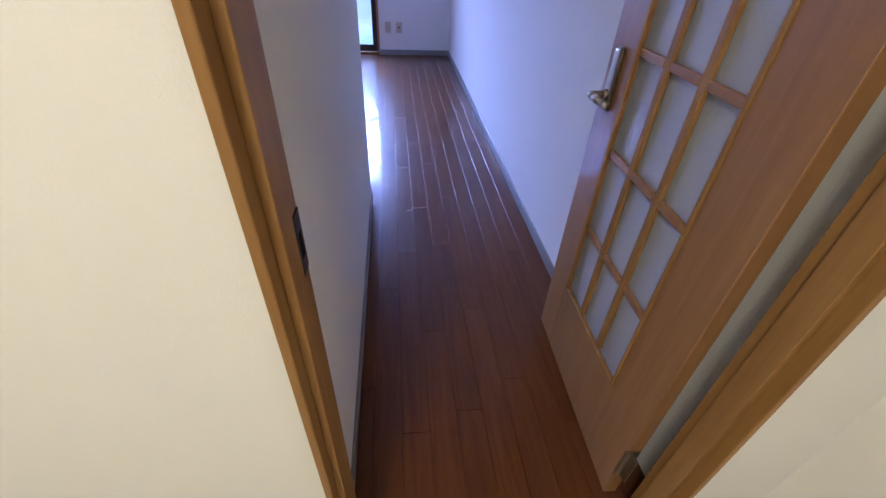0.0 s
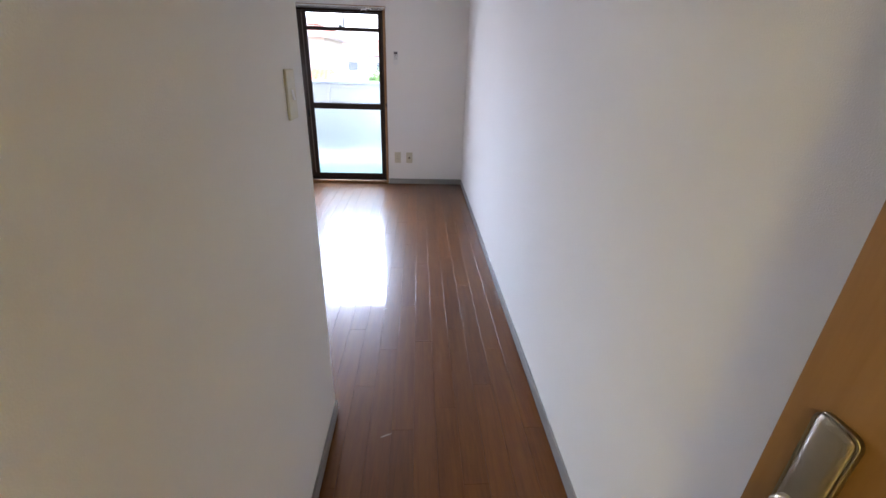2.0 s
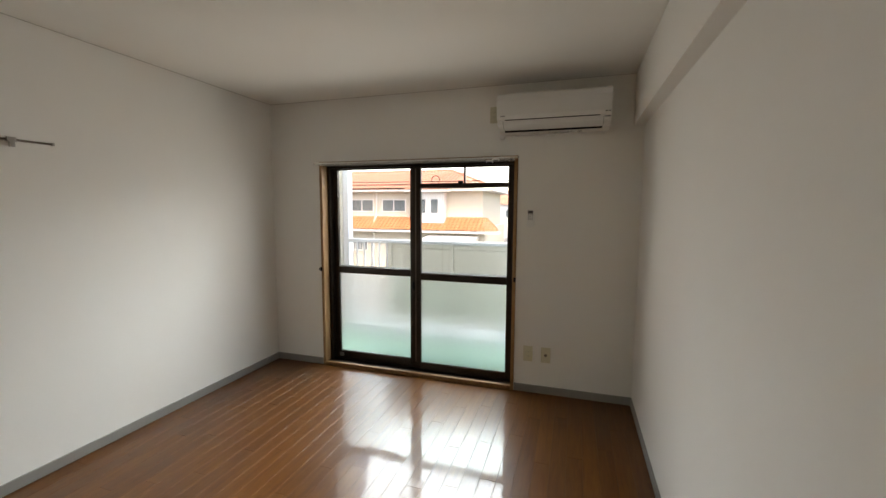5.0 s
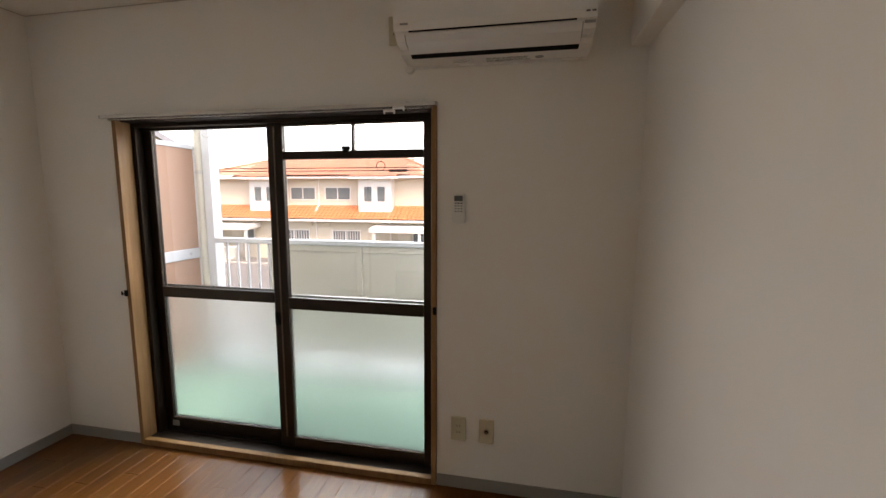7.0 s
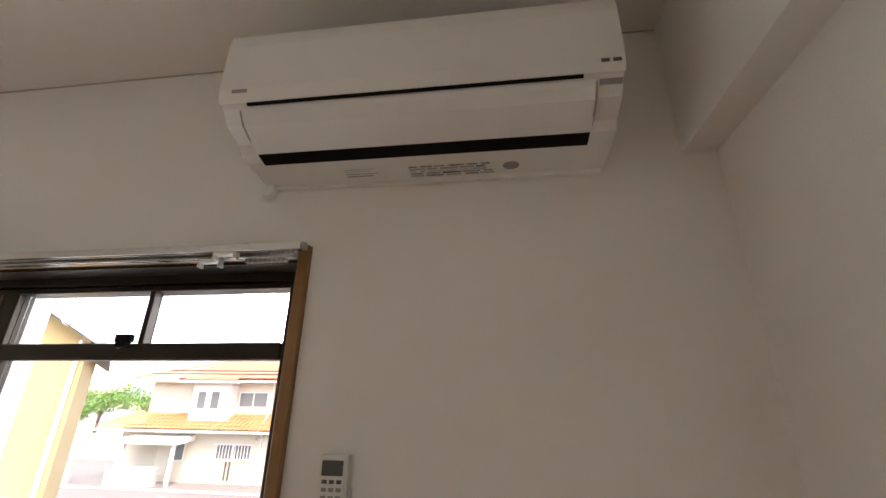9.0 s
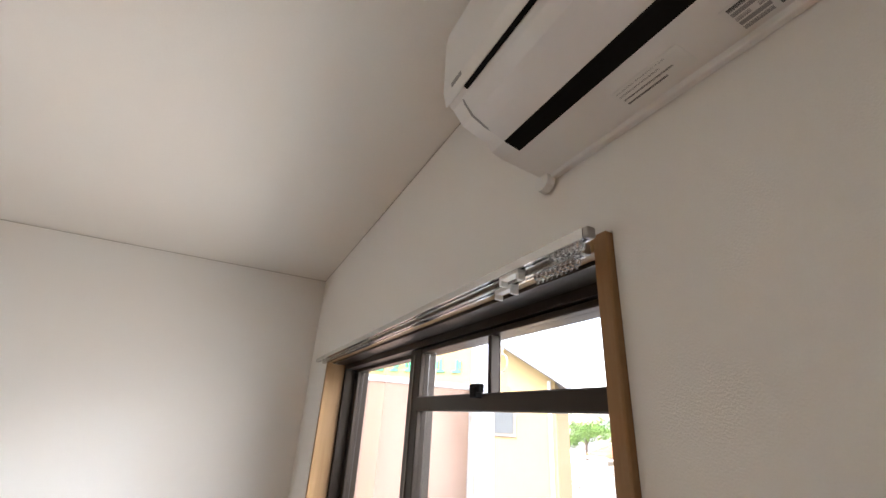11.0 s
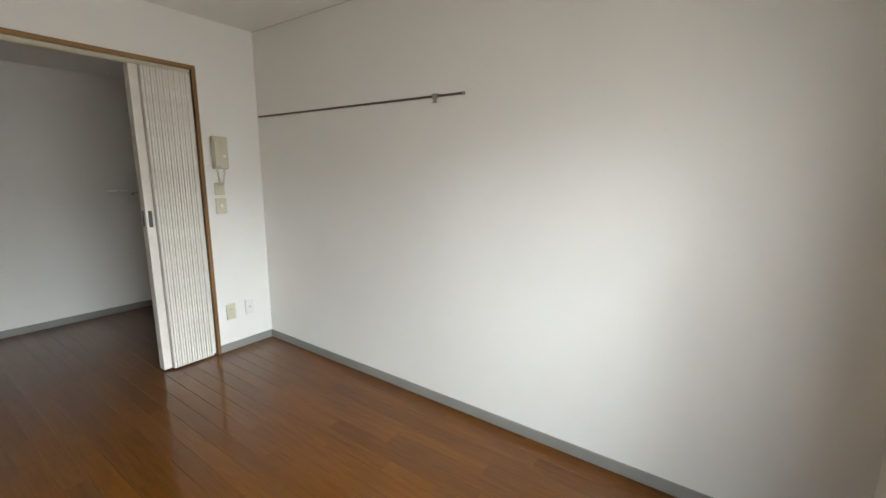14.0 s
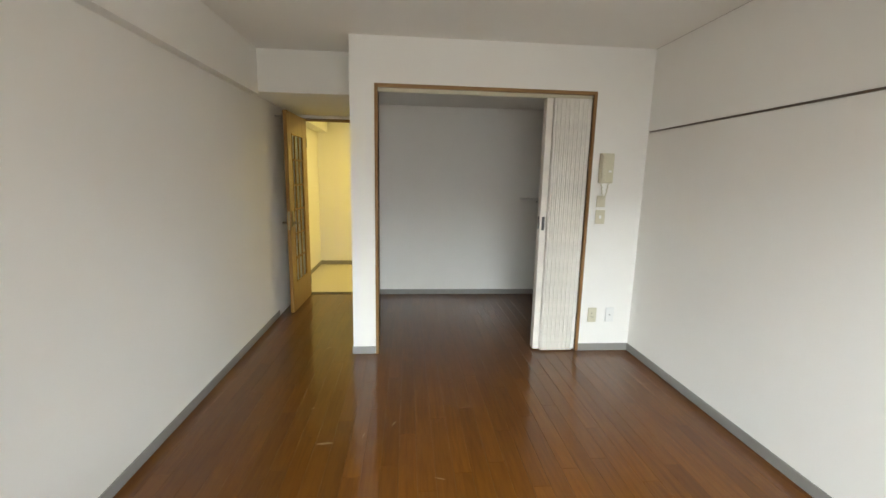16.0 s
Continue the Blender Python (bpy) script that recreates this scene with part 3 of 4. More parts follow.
# ---- plates: sockets and switches ----
def plate(name, x, y, z, rz, mat, kind, label, category, w=0.07, h=0.12):
    """A wall plate facing local -y, turned by rz."""
    t = thing(name, (x, y, z), label, category, rz=rz)
    part("cover", one(-w / 2, w / 2, -0.008, 0, -h / 2, h / 2, 0.003), mat, t)
    if kind == "socket":
        part("insert", one(-0.014, 0.014, -0.0095, -0.008, -0.034, 0.034, 0.001), mat, t)
        for zz in (0.016, -0.016):
            for xx in (-0.006, 0.006):
                part("slot", one(xx - 0.001, xx + 0.001, -0.0098, -0.0093, zz - 0.0045, zz + 0.0045), M_BLACK, t)
    elif kind == "aerial":
        bm = bmesh.new()
        rod(bm, (0, -0.008, 0), (0, -0.011, 0), 0.013, 20)
        part("ring", bm, M_BRASS, t)
        bm = bmesh.new()
        rod(bm, (0, -0.011, 0), (0, -0.0125, 0), 0.008, 16)
        part("core", bm, M_BLACK, t)
        bm = bmesh.new()
        rod(bm, (0, -0.0125, 0), (0, -0.02, 0), 0.003, 10)
        part("pin", bm, M_BRASS, t)
    elif kind == "switch":
        bm = bmesh.new()
        prism(bm, [(-0.008, -0.012), (-0.013, -0.012), (-0.009, 0.012), (-0.008, 0.012)], 0, -0.009, 0.009)
        part("rocker", bm, M_WHITEP, t, "white rocker")
        part("rocker_bed", one(-0.012, 0.012, -0.0088, -0.008, -0.016, 0.016, 0.0003, 1), M_IVORY, t)
    elif kind == "phone":
        part("insert", one(-0.012, 0.012, -0.0095, -0.008, -0.012, 0.012, 0.001), mat, t)
        part("jack", one(-0.006, 0.006, -0.0099, -0.0094, -0.005, 0.005), M_GREY, t)
    elif kind == "cover":
        part("insert", one(-0.014, 0.014, -0.0095, -0.008, -0.02, 0.02, 0.001), mat, t)
    return t


plate("power_socket", -0.75, 0, 0.31, 0, M_IVORY, "socket", "ivory double power socket low on the window wall", "socket")
plate("aerial_socket", -0.616, 0, 0.31, 0, M_IVORY, "aerial", "ivory aerial socket low on the window wall", "socket")
plate("power_socket", -1.046, 0, 2.135, 0, M_IVORY, "socket", "ivory power socket beside the air conditioner", "socket", 0.058, 0.12)
plate("light_switch", XP1, -3.688, 1.230, 90, M_IVORY, "switch", "ivory light switch plate with white rocker", "switch")
plate("light_switch", XP1, -5.107, 1.245, 90, M_IVORY, "switch", "ivory light switch plate beside the passage door", "switch")
plate("power_socket", -2.763, YC, 0.306, 180, M_IVORY, "socket", "ivory power socket beside the closet", "socket")
plate("phone_socket", -2.911, YC, 0.308, 180, M_WHITEP, "phone", "white telephone socket beside the closet", "socket")
plate("wall_plate", -2.757, YC, 1.228, 180, M_IVORY, "cover", "ivory cover plate under the intercom", "wall plate", 0.07, 0.088)
plate("light_switch", -2.760, YC, 1.107, 180, M_IVORY, "switch", "ivory light switch beside the folding door", "switch", 0.076, 0.11)

# remote control in its holder
rc = thing("remote_control", (-0.755, 0, 1.36), "white air conditioner remote control in a wall holder", "remote control")
part("holder", boxes((-0.029, 0.029, -0.006, 0, -0.062, 0.012), (-0.029, -0.0255, -0.020, -0.006, -0.062, 0.0), (0.0255, 0.029, -0.020, -0.006, -0.062, 0.0), bevel=0.001), M_WHITEP, rc, "white cradle on the wall")
bm = bmesh.new()
outline = [(-0.025, 0.066), (0.025, 0.066)] + [(0.025 * math.cos(k * math.pi / 10), -0.048 - 0.022 * math.sin(k * math.pi / 10)) for k in range(11)]
prism(bm, outline, 1, -0.026, -0.0065)
bmesh.ops.bevel(bm, geom=[e for e in bm.edges if abs(e.verts[0].co.y - e.verts[1].co.y) < 1e-6], offset=0.003, segments=2, affect="EDGES")
part("case", bm, M_WHITEP, rc)
part("display", one(-0.019, 0.019, -0.0275, -0.026, 0.034, 0.058, 0.0005, 1), M_DARKGREY, rc, "dark grey display")
for i in range(3):
    for j in range(4):
        part("button", one(-0.017 + i * 0.013, -0.008 + i * 0.013, -0.0275, -0.026, 0.022 - j * 0.012, 0.028 - j * 0.012, 0.0005, 1), M_DARKGREY if j == 0 else M_GREY, rc)

# ---- door phone ----
ic = thing("door_phone", (-2.768, YC, 1.48), "ivory wall door phone with handset and coiled cord", "door phone", rz=180)
part("base", one(-0.05, 0.06, -0.03, 0, -0.112, 0.112, 0.008), M_IVORY, ic)
part("handset", boxes((-0.058, -0.012, -0.062, -0.03, 0.052, 0.112), (-0.058, -0.012, -0.062, -0.03, -0.112, -0.052), (-0.054, -0.016, -0.07, -0.046, -0.098, 0.098), bevel=0.009), M_IVORY, ic)
part("call_button", one(0.018, 0.042, -0.033, -0.03, -0.03, -0.015, 0.001), M_WHITEP, ic)
bm = bmesh.new()
cord = []
for k in range(49):
    s = k / 48
    a = s * 22 * math.pi
    cord.append((-0.035 + 0.055 * s + 0.006 * math.cos(a), -0.04 + 0.006 * math.sin(a), -0.112 - 0.115 * math.sin(math.pi * s)))
tube(bm, cord, 0.0032, 6)
part("coiled_cord", bm, M_IVORY, ic)

# ---- picture rail on the side wall ----
pr = thing("picture_rail", (XW, 0, 1.757), "thin grey metal hanging rail on the side wall", "rail")
part("track", boxes((0, 0.009, -3.50, -1.69, -0.005, 0.005), (0.009, 0.012, -3.50, -1.69, -0.005, -0.0025), (0.009, 0.012, -3.50, -1.69, 0.0025, 0.005)), M_BRONZE2, pr)
for yy in (-3.508, -1.69):
    part("end_cap", one(0, 0.016, yy, yy + 0.012, -0.008, 0.008, 0.002), M_RAIL, pr)
bm = boxes((0.01, 0.02, -1.875, -1.838, -0.012, 0.012), (0.012, 0.024, -1.868, -1.846, -0.036, -0.01), bevel=0.002)
part("sliding_hook", bm, M_RAIL, pr, "grey sliding hook")

# ---- ceiling fittings ----
rose = thing("ceiling_rose", (-1.955, -1.715, H), "round ivory ceiling lamp socket without lamp", "ceiling rose")
bm = bmesh.new()
rod(bm, (0, 0, 0), (0, 0, -0.012), 0.048, 28)
part("flange", bm, M_IVORY, rose)
bm = bmesh.new()
rod(bm, (0, 0, -0.012), (0, 0, -0.03), 0.042, 28, 0.036)
part("socket_body", bm, M_IVORY, rose)
for s in (-1, 1):
    part("contact_slot", one(s * 0.016 - 0.0025, s * 0.016 + 0.0025, -0.008, 0.008, -0.0305, -0.0295), M_BLACK, rose)
    part("hook", boxes((s * 0.045 - 0.004, s * 0.045 + 0.004, -0.007, 0.007, -0.026, -0.008), bevel=0.001), M_STEEL, rose)
sen = thing("ceiling_sensor", (-1.605, -1.71, H), "small round ivory sensor on the ceiling", "sensor")
bm = bmesh.new()
rod(bm, (0, 0, 0), (0, 0, -0.01), 0.03, 24)
part("base", bm, M_IVORY, sen)
bm = bmesh.new()
rod(bm, (0, 0, -0.01), (0, 0, -0.024), 0.026, 24, 0.021)
part("cap", bm, M_IVORY, sen)

hl = thing("hall_ceiling_light", (-1.1, -6.15, 2.30), "round ceiling light giving yellow light in the hall", "ceiling light")
bm = bmesh.new()
rod(bm, (0, 0, 0), (0, 0, -0.05), 0.19, 40, 0.17)
part("housing", bm, M_WHITEP, hl)
bm = bmesh.new()
rod(bm, (0, 0, -0.05), (0, 0, -0.09), 0.165, 40, 0.14)
part("diffuser", bm, M_WHITEP, hl)

# ---- closet opening and folding door ----
cc = thing("closet_casing", (0, 0, 0), "oak casing round the closet opening", "door casing", kind="structure")
part("upright", one(CX0 - 0.025, CX0, YC - 0.11, YC + 0.012, 0, CZ + 0.025, 0.002, 1), M_CLOSETOAK, cc)
part("upright", one(CX1, CX1 + 0.025, YC - 0.11, YC + 0.012, 0, CZ + 0.025, 0.002, 1), M_CLOSETOAK, cc)
part("head", one(CX0, CX1, YC - 0.11, YC + 0.012, CZ, CZ + 0.025, 0.002, 1), M_OAKH, cc)
part("track", boxes((CX0, CX1, YC - 0.06, YC - 0.052, CZ - 0.022, CZ), (CX0, CX1, YC - 0.028, YC - 0.02, CZ - 0.022, CZ)), M_IVORY, cc, "cream door track")

fd = thing("folding_door", (-2.46, YC - 0.04, 0.0), "white vinyl accordion door folded open, grimy round the grip", "folding door")
part("lead_post", one(0.122, 0.172, -0.045, 0.026, 0.012, 1.985, 0.004), M_FOLD, fd, "white lead post")
part("pull", boxes((0.136, 0.158, 0.026, 0.029, 0.995, 1.10), (0.140, 0.154, 0.029, 0.031, 1.005, 1.09), bevel=0.001), M_DARKGREY, fd, "dark recessed pull")
part("pull", one(0.171, 0.175, -0.02, 0.0, 1.0, 1.10, 0.001), M_DARKGREY, fd, "dark recessed pull")
part("fixed_post", one(-0.176, -0.15, -0.03, 0.03, 0.012, 1.985, 0.004), M_FOLD, fd)
NP = 16
pw = 0.266 / NP
bm = bmesh.new()
prism(bm, [(-pw * 0.47, -0.05), (-pw * 0.47, 0.046), (-pw * 0.36, 0.052), (0.0, 0.0535), (pw * 0.36, 0.052), (pw * 0.47, 0.046), (pw * 0.47, -0.05)], 2, 0.012, 1.982)
pleat_me = mesh_of("pleat", bm, M_FOLD)
for k in range(NP):
    p = new("pleat", pleat_me)
    p.parent = fd
    p.matrix_basis = pose(-0.148 + pw * (k + 0.5), 0.002 * (-1) ** k, 0)
# added grey sheet: its colour stands for the shade between the pleats
part("fold_gap_shade", one(-0.14, 0.12, -0.056, -0.052, 0.016, 1.978), M_FOLDGAP, fd, "grey sheet added behind the pleats as shade in their gaps")
sh = thing("closet_shelf", (-3.08, -5.22, 1.15), "small pale shelf on the closet wall", "shelf")
part("board", one(0, 0.50, 0, 0.25, 0, 0.018, 0.002, 1), M_ACW, sh)
for xx in (0.08, 0.30):
    part("bracket", boxes((xx - 0.008, xx + 0.008, 0, 0.2, -0.012, 0), (xx - 0.008, xx + 0.008, 0, 0.012, -0.03, -0.012)), M_RAIL, sh)

# ---- passage door, standing open against the long wall ----
df = thing("door_1", (0, 0, 0), "oak door frame of the passage door", "door frame", kind="structure")
part("jamb", boxes((DX0, DX0 + 0.012, YD - 0.008, YB + 0.0005, 0, DZ), (XP1 + 0.0005, DX0 + 0.012, YB + 0.0005, YB + 0.054, 0, DZ), (DX0 + 0.012, DX0 + 0.024, YD + 0.018, YD + 0.063, 0, DZ), bevel=0.002), M_OAK, df)
part("jamb", boxes((DX1 - 0.012, DX1, YD - 0.008, YB + 0.016, 0, DZ), (DX1 - 0.024, DX1 - 0.012, YD + 0.018, YD + 0.063, 0, DZ), bevel=0.002), M_OAK, df)
part("head", boxes((DX0 + 0.012, DX1 - 0.012, YD - 0.008, YB + 0.016, DZ - 0.012, DZ), (DX0 + 0.024, DX1 - 0.024, YD + 0.018, YD + 0.063, DZ - 0.024, DZ - 0.012), bevel=0.002), M_OAKH, df)
part("threshold", one(DX0 + 0.012, DX1 - 0.012, YD - 0.012, YD + 0.08, -0.002, 0.004, 0.001, 1), M_BRONZE, df, "dark metal threshold strip")
part("strike_plate", boxes((DX0 + 0.012, DX0 + 0.014, -5.213, -5.185, 0.878, 0.966)), M_BRONZE, df, "dark steel strike plate")
part("strike_hole", boxes((DX0 + 0.014, DX0 + 0.0145, -5.206, -5.192, 0.902, 0.938)), M_BLACK, df)

HX, HY = -0.128, -5.175   # hinge edge of the leaf
door = thing("open_door", (HX, HY, 0.012), "oak door with frosted glass lattice, standing open", "door", rz=88.7)
# in the leaf's own frame x runs from hinge to lock, y = 0.018 is the face towards the passage
LW, LH, TH = 0.655, 1.965, 0.036
gx0, gx1, gz0, gz1 = 0.140, 0.530, 0.285, 1.765
part("hinge_stile", one(0, gx0, -TH / 2, TH / 2, 0, LH, 0.0015, 1), M_DOOR, door)
part("lock_stile", one(gx1, LW, -TH / 2, TH / 2, 0, LH, 0.0015, 1), M_DOOR, door)
part("bottom_rail", one(gx0, gx1, -TH / 2 + 0.0005, TH / 2 - 0.0005, 0, gz0), M_DOOR, door)
part("top_rail", one(gx0, gx1, -TH / 2 + 0.0005, TH / 2 - 0.0005, gz1, LH), M_DOOR, door)
for s in (-1, 1):
    ya, yb = sorted((s * (TH / 2 - 0.004), s * (TH / 2 + 0.004)))
    for q in ((gx0, gx0 + 0.012, gz0, gz1), (gx1 - 0.012, gx1, gz0, gz1)):
        part("glazing_bead", one(q[0], q[1], ya, yb, q[2], q[3], 0.002, 1), M_OAK, door)
    part("glazing_bead", one(gx0 + 0.012, gx1 - 0.012, ya, yb, gz0, gz0 + 0.012, 0.002, 1), M_OAK, door)
    part("glazing_bead", one(gx0 + 0.012, gx1 - 0.012, ya, yb, gz1 - 0.012, gz1, 0.002, 1), M_OAK, door)
pane = part("pane", one(gx0 - 0.004, gx1 + 0.004, -0.002, 0.002, gz0 - 0.004, gz1 + 0.004), M_DOORGLASS, door, "rain-patterned frosted pane")
cw, rh = (gx1 - gx0) / 3, (gz1 - gz0) / 6
for s in (-1, 1):
    ya, yb = sorted((s * 0.003, s * 0.015))
    for k in (1, 2):
        part("muntin", one(gx0 + k * cw - 0.011, gx0 + k * cw + 0.011, ya, yb, gz0 + 0.012, gz1 - 0.012, 0.003), M_OAK, door)
    for k in range(1, 6):
        for c in range(3):
            part("muntin", one(gx0 + c * cw + 0.0112, gx0 + (c + 1) * cw - 0.0112, ya, yb * 0.98, gz0 + k * rh - 0.010, gz0 + k * rh + 0.010, 0.003), M_DOOR, door)
for s in (-1, 1):
    bm = bmesh.new()
    ya, yb = sorted((s * 0.018, s * 0.030))
    box(bm, LW - 0.078, LW - 0.036, ya, yb, 0.865, 1.02, 0.010, 3)
    hd = part("handle", bm, M_BRASS, door, "worn metal lever handle on a plate", smooth=True)
    bm = bmesh.new()
    rod(bm, (LW - 0.057, s * 0.028, 0.905), (LW - 0.057, s * 0.040, 0.905), 0.016, 20, 0.013)
    rod(bm, (LW - 0.057, s * 0.036, 0.905), (LW - 0.057, s * 0.072, 0.905), 0.010, 16)
    part("neck", bm, M_BRASS, hd, smooth=True)
    bm = bmesh.new()
    tube(bm, [(LW - 0.052, s * 0.070, 0.905), (LW - 0.080, s * 0.071, 0.905), (LW - 0.108, s * 0.066, 0.902), (LW - 0.132, s * 0.054, 0.898)], 0.0095, 14)
    part("lever", bm, M_BRASS, hd, smooth=True)
for zz in (0.18, 1.72):
    bm = boxes((-0.032, -0.001, 0.010, 0.014, zz - 0.05, zz + 0.05), (-0.0035, -0.0005, -0.012, 0.014, zz - 0.05, zz + 0.05))
    rod(bm, (-0.004, 0.02, zz - 0.052), (-0.004, 0.02, zz + 0.052), 0.007, 12)
    part("hinge", bm, M_BRASS, door, "brass butt hinge")
bm = boxes((LW - 0.012, LW + 0.0015, -0.011, 0.011, 0.84, 1.02))
part("lock_face", bm, M_BRASS, door)
ds = thing("door_stop", (-0.01, -4.60, 1.93), "small metal door stop high on the wall", "door stop")
bm = bmesh.new()
rod(bm, (0.01, 0, 0), (-0.045, 0, 0), 0.006, 10)
rod(bm, (-0.045, 0, 0), (-0.055, 0, 0), 0.011, 14)
part("stop", bm, M_RAIL, ds)

# ---- balcony ----
structure("balcony_floor", one(-4.6, 1.2, 0.2, 1.22, -0.3, -0.07), M_GREEN, "green waterproofed balcony floor", "balcony floor")
structure("balcony_kerb", one(-4.6, 1.2, 1.10, 1.22, -0.07, 0.05, 0.01), M_PAINT, "pale painted balcony kerb", "kerb")
structure("facade", boxes((-6.5, -3.24, 0.0, 0.2, -3.0, 5.2), (0.15, 4.0, 0.0, 0.2, -3.0, 5.2), (-3.24, 0.15, 0.0, 0.2, H + 0.1, 5.2), (-3.24, 0.15, 0.0, 0.2, -3.0, -0.2)), M_EXT, "rendered outer wall of the flats", "wall")
structure("roof_slab", boxes((-6.5, 4.0, -7.4, 0.0, H + 0.9, H + 1.1), (-6.5, 4.0, 0.2, 0.75, H + 1.0, H + 1.12)), M_EXT, "concrete roof and eaves above the flat", "roof")

bp = thing("balcony_divider", (-3.12, 0.2, 0), "pinkish-beige balcony divider board with white metal frame", "divider")
part("board", one(-0.006, 0.006, 0.02, 0.90, 0.06, 1.79), M_PANEL, bp)
part("frame_post", one(-0.018, 0.018, 0.90, 0.935, -0.07, 1.82, 0.003, 1), M_PAINT, bp)
part("frame_post", one(-0.018, 0.018, 0.0, 0.035, -0.07, 1.82, 0.003, 1), M_PAINT, bp)
part("top_bar", one(-0.018, 0.018, 0.035, 0.90, 1.785, 1.82, 0.003, 1), M_PAINT, bp)
part("middle_bar", one(-0.006, 0.02, 0.035, 0.90, 0.910, 0.992, 0.003, 1), M_PAINT, bp, "pale blue-white cross bar")
part("bottom_bar", one(-0.018, 0.018, 0.035, 0.90, 0.03, 0.065, 0.003, 1), M_PAINT, bp)
for yy in (0.28, 0.80):
    bm = bmesh.new()
    rod(bm, (0.02, yy, 0.951), (0.024, yy, 0.951), 0.009, 12)
    part("screw", bm, M_RAIL, bp)

post = thing("balcony_post", (-3.03, 1.16, -0.07), "white painted steel balcony post with a drain pipe", "post")
part("column", one(-0.01, 0.062, -0.05, 0.05, 0, 2.57, 0.004, 1), M_PAINT, post)
bm = bmesh.new()
rod(bm, (-0.05, -0.03, 0), (-0.05, -0.03, 2.57), 0.034, 20)
part("pipe", bm, M_PARAPET, post, "beige drain pipe")
for zz in (0.7, 1.66):
    bm = bmesh.new()
    rod(bm, (-0.05, -0.03, zz), (-0.05, -0.03, zz + 0.03), 0.038, 20)
    part("clamp", bm, M_RAIL, post)

rl = thing("balcony_railing", (0, 1.13, 0), "beige balcony railing with open bars and solid boards", "railing")
part("top_rail", one(-2.97, 1.2, -0.03, 0.03, 1.035, 1.075, 0.008), M_PAINT, rl)
part("bottom_rail", one(-2.97, -2.44, -0.015, 0.015, 0.11, 0.14, 0.003, 1), M_PAINT, rl)
for k in range(5):
    x = -2.87 + k * 0.096
    part("bar", one(x - 0.009, x + 0.009, -0.009, 0.009, 0.14, 1.035, 0.002, 1), M_PAINT, rl)
for k in range(5):
    x0 = -2.44 + k * 0.73
    part("board_post", one(x0 - 0.025, x0 + 0.025, -0.02, 0.02, 0.05, 1.035, 0.004, 1), M_PARAPET, rl)
    part("board", one(x0 + 0.026, x0 + 0.704, -0.006, 0.006, 0.20, 0.985), M_PARAPET, rl)
    part("board_edge", one(x0 + 0.026, x0 + 0.704, -0.014, 0.014, 0.985, 1.034, 0.003, 1), M_PARAPET, rl)
    part("board_edge", one(x0 + 0.026, x0 + 0.704, -0.014, 0.014, 0.16, 0.20, 0.003, 1), M_PARAPET, rl)

for hx in (-2.94, -2.66):
    hk = thing("laundry_hook", (hx, 1.06, H + 1.0), "metal laundry pole ring hanging from the eaves", "laundry hook", "laundry hooks")
    bm = bmesh.new()
    tube(bm, [(0, -0.42, -0.004), (0, 0, -0.004), (0, 0, -1.375)], 0.0045, 10)
    part("stem", bm, M_RAIL, hk)
    bm = bmesh.new()
    tube(bm, [(0.05 * math.cos(a), 0, -1.430 + 0.055 * math.sin(a)) for a in [math.pi / 2 + k * math.pi / 9 for k in range(19)]], 0.0035, 8)
    part("ring", bm, M_RAIL, hk)


# ---- ground and street ----
GZ = -3.05
structure("ground", one(-400, 400, 0.2, 700, GZ - 0.5, GZ), M_ASPHALT, "pale grey asphalt yard and street", "ground")
structure("house_kerb", boxes((-30, -2, 22.2, 22.35, GZ, GZ + 0.12), bevel=0.02), M_CONC, "concrete kerb before the house", "kerb")


def tiles(bm, xa0, xa1, z0, y0, xb0, xb1, z1, y1, pitch=0.3, rows=8):
    """Barrel tiles on one roof slope, from the eave (a) to the ridge (b), in overlapping rows."""
    n = max(2, int((xa1 - xa0) / pitch)) * 4
    wave = [0.0, 0.045, 0.06, 0.045]
    for r in range(rows):
        s0, s1 = r / rows, (r + 1) / rows + 0.04 / rows
        rowa, rowb = [], []
        for k in range(n + 1):
            u = k / n
            h = wave[k % 4]
            for s, row, lift in ((s0, rowa, 0.035), (s1, rowb, 0.0)):
                xl, xr = xa0 + (xb0 - xa0) * s, xa1 + (xb1 - xa1) * s
                x = xa0 + (xa1 - xa0) * u
                x = min(max(x, xl), xr)
                row.append(bm.verts.new((x, y0 + (y1 - y0) * s, z0 + (z1 - z0) * s + h + lift)))
        for k in range(n):
            try:
                bm.faces.new((rowa[k], rowa[k + 1], rowb[k + 1], rowb[k]))
            except ValueError:
                pass
    return bm


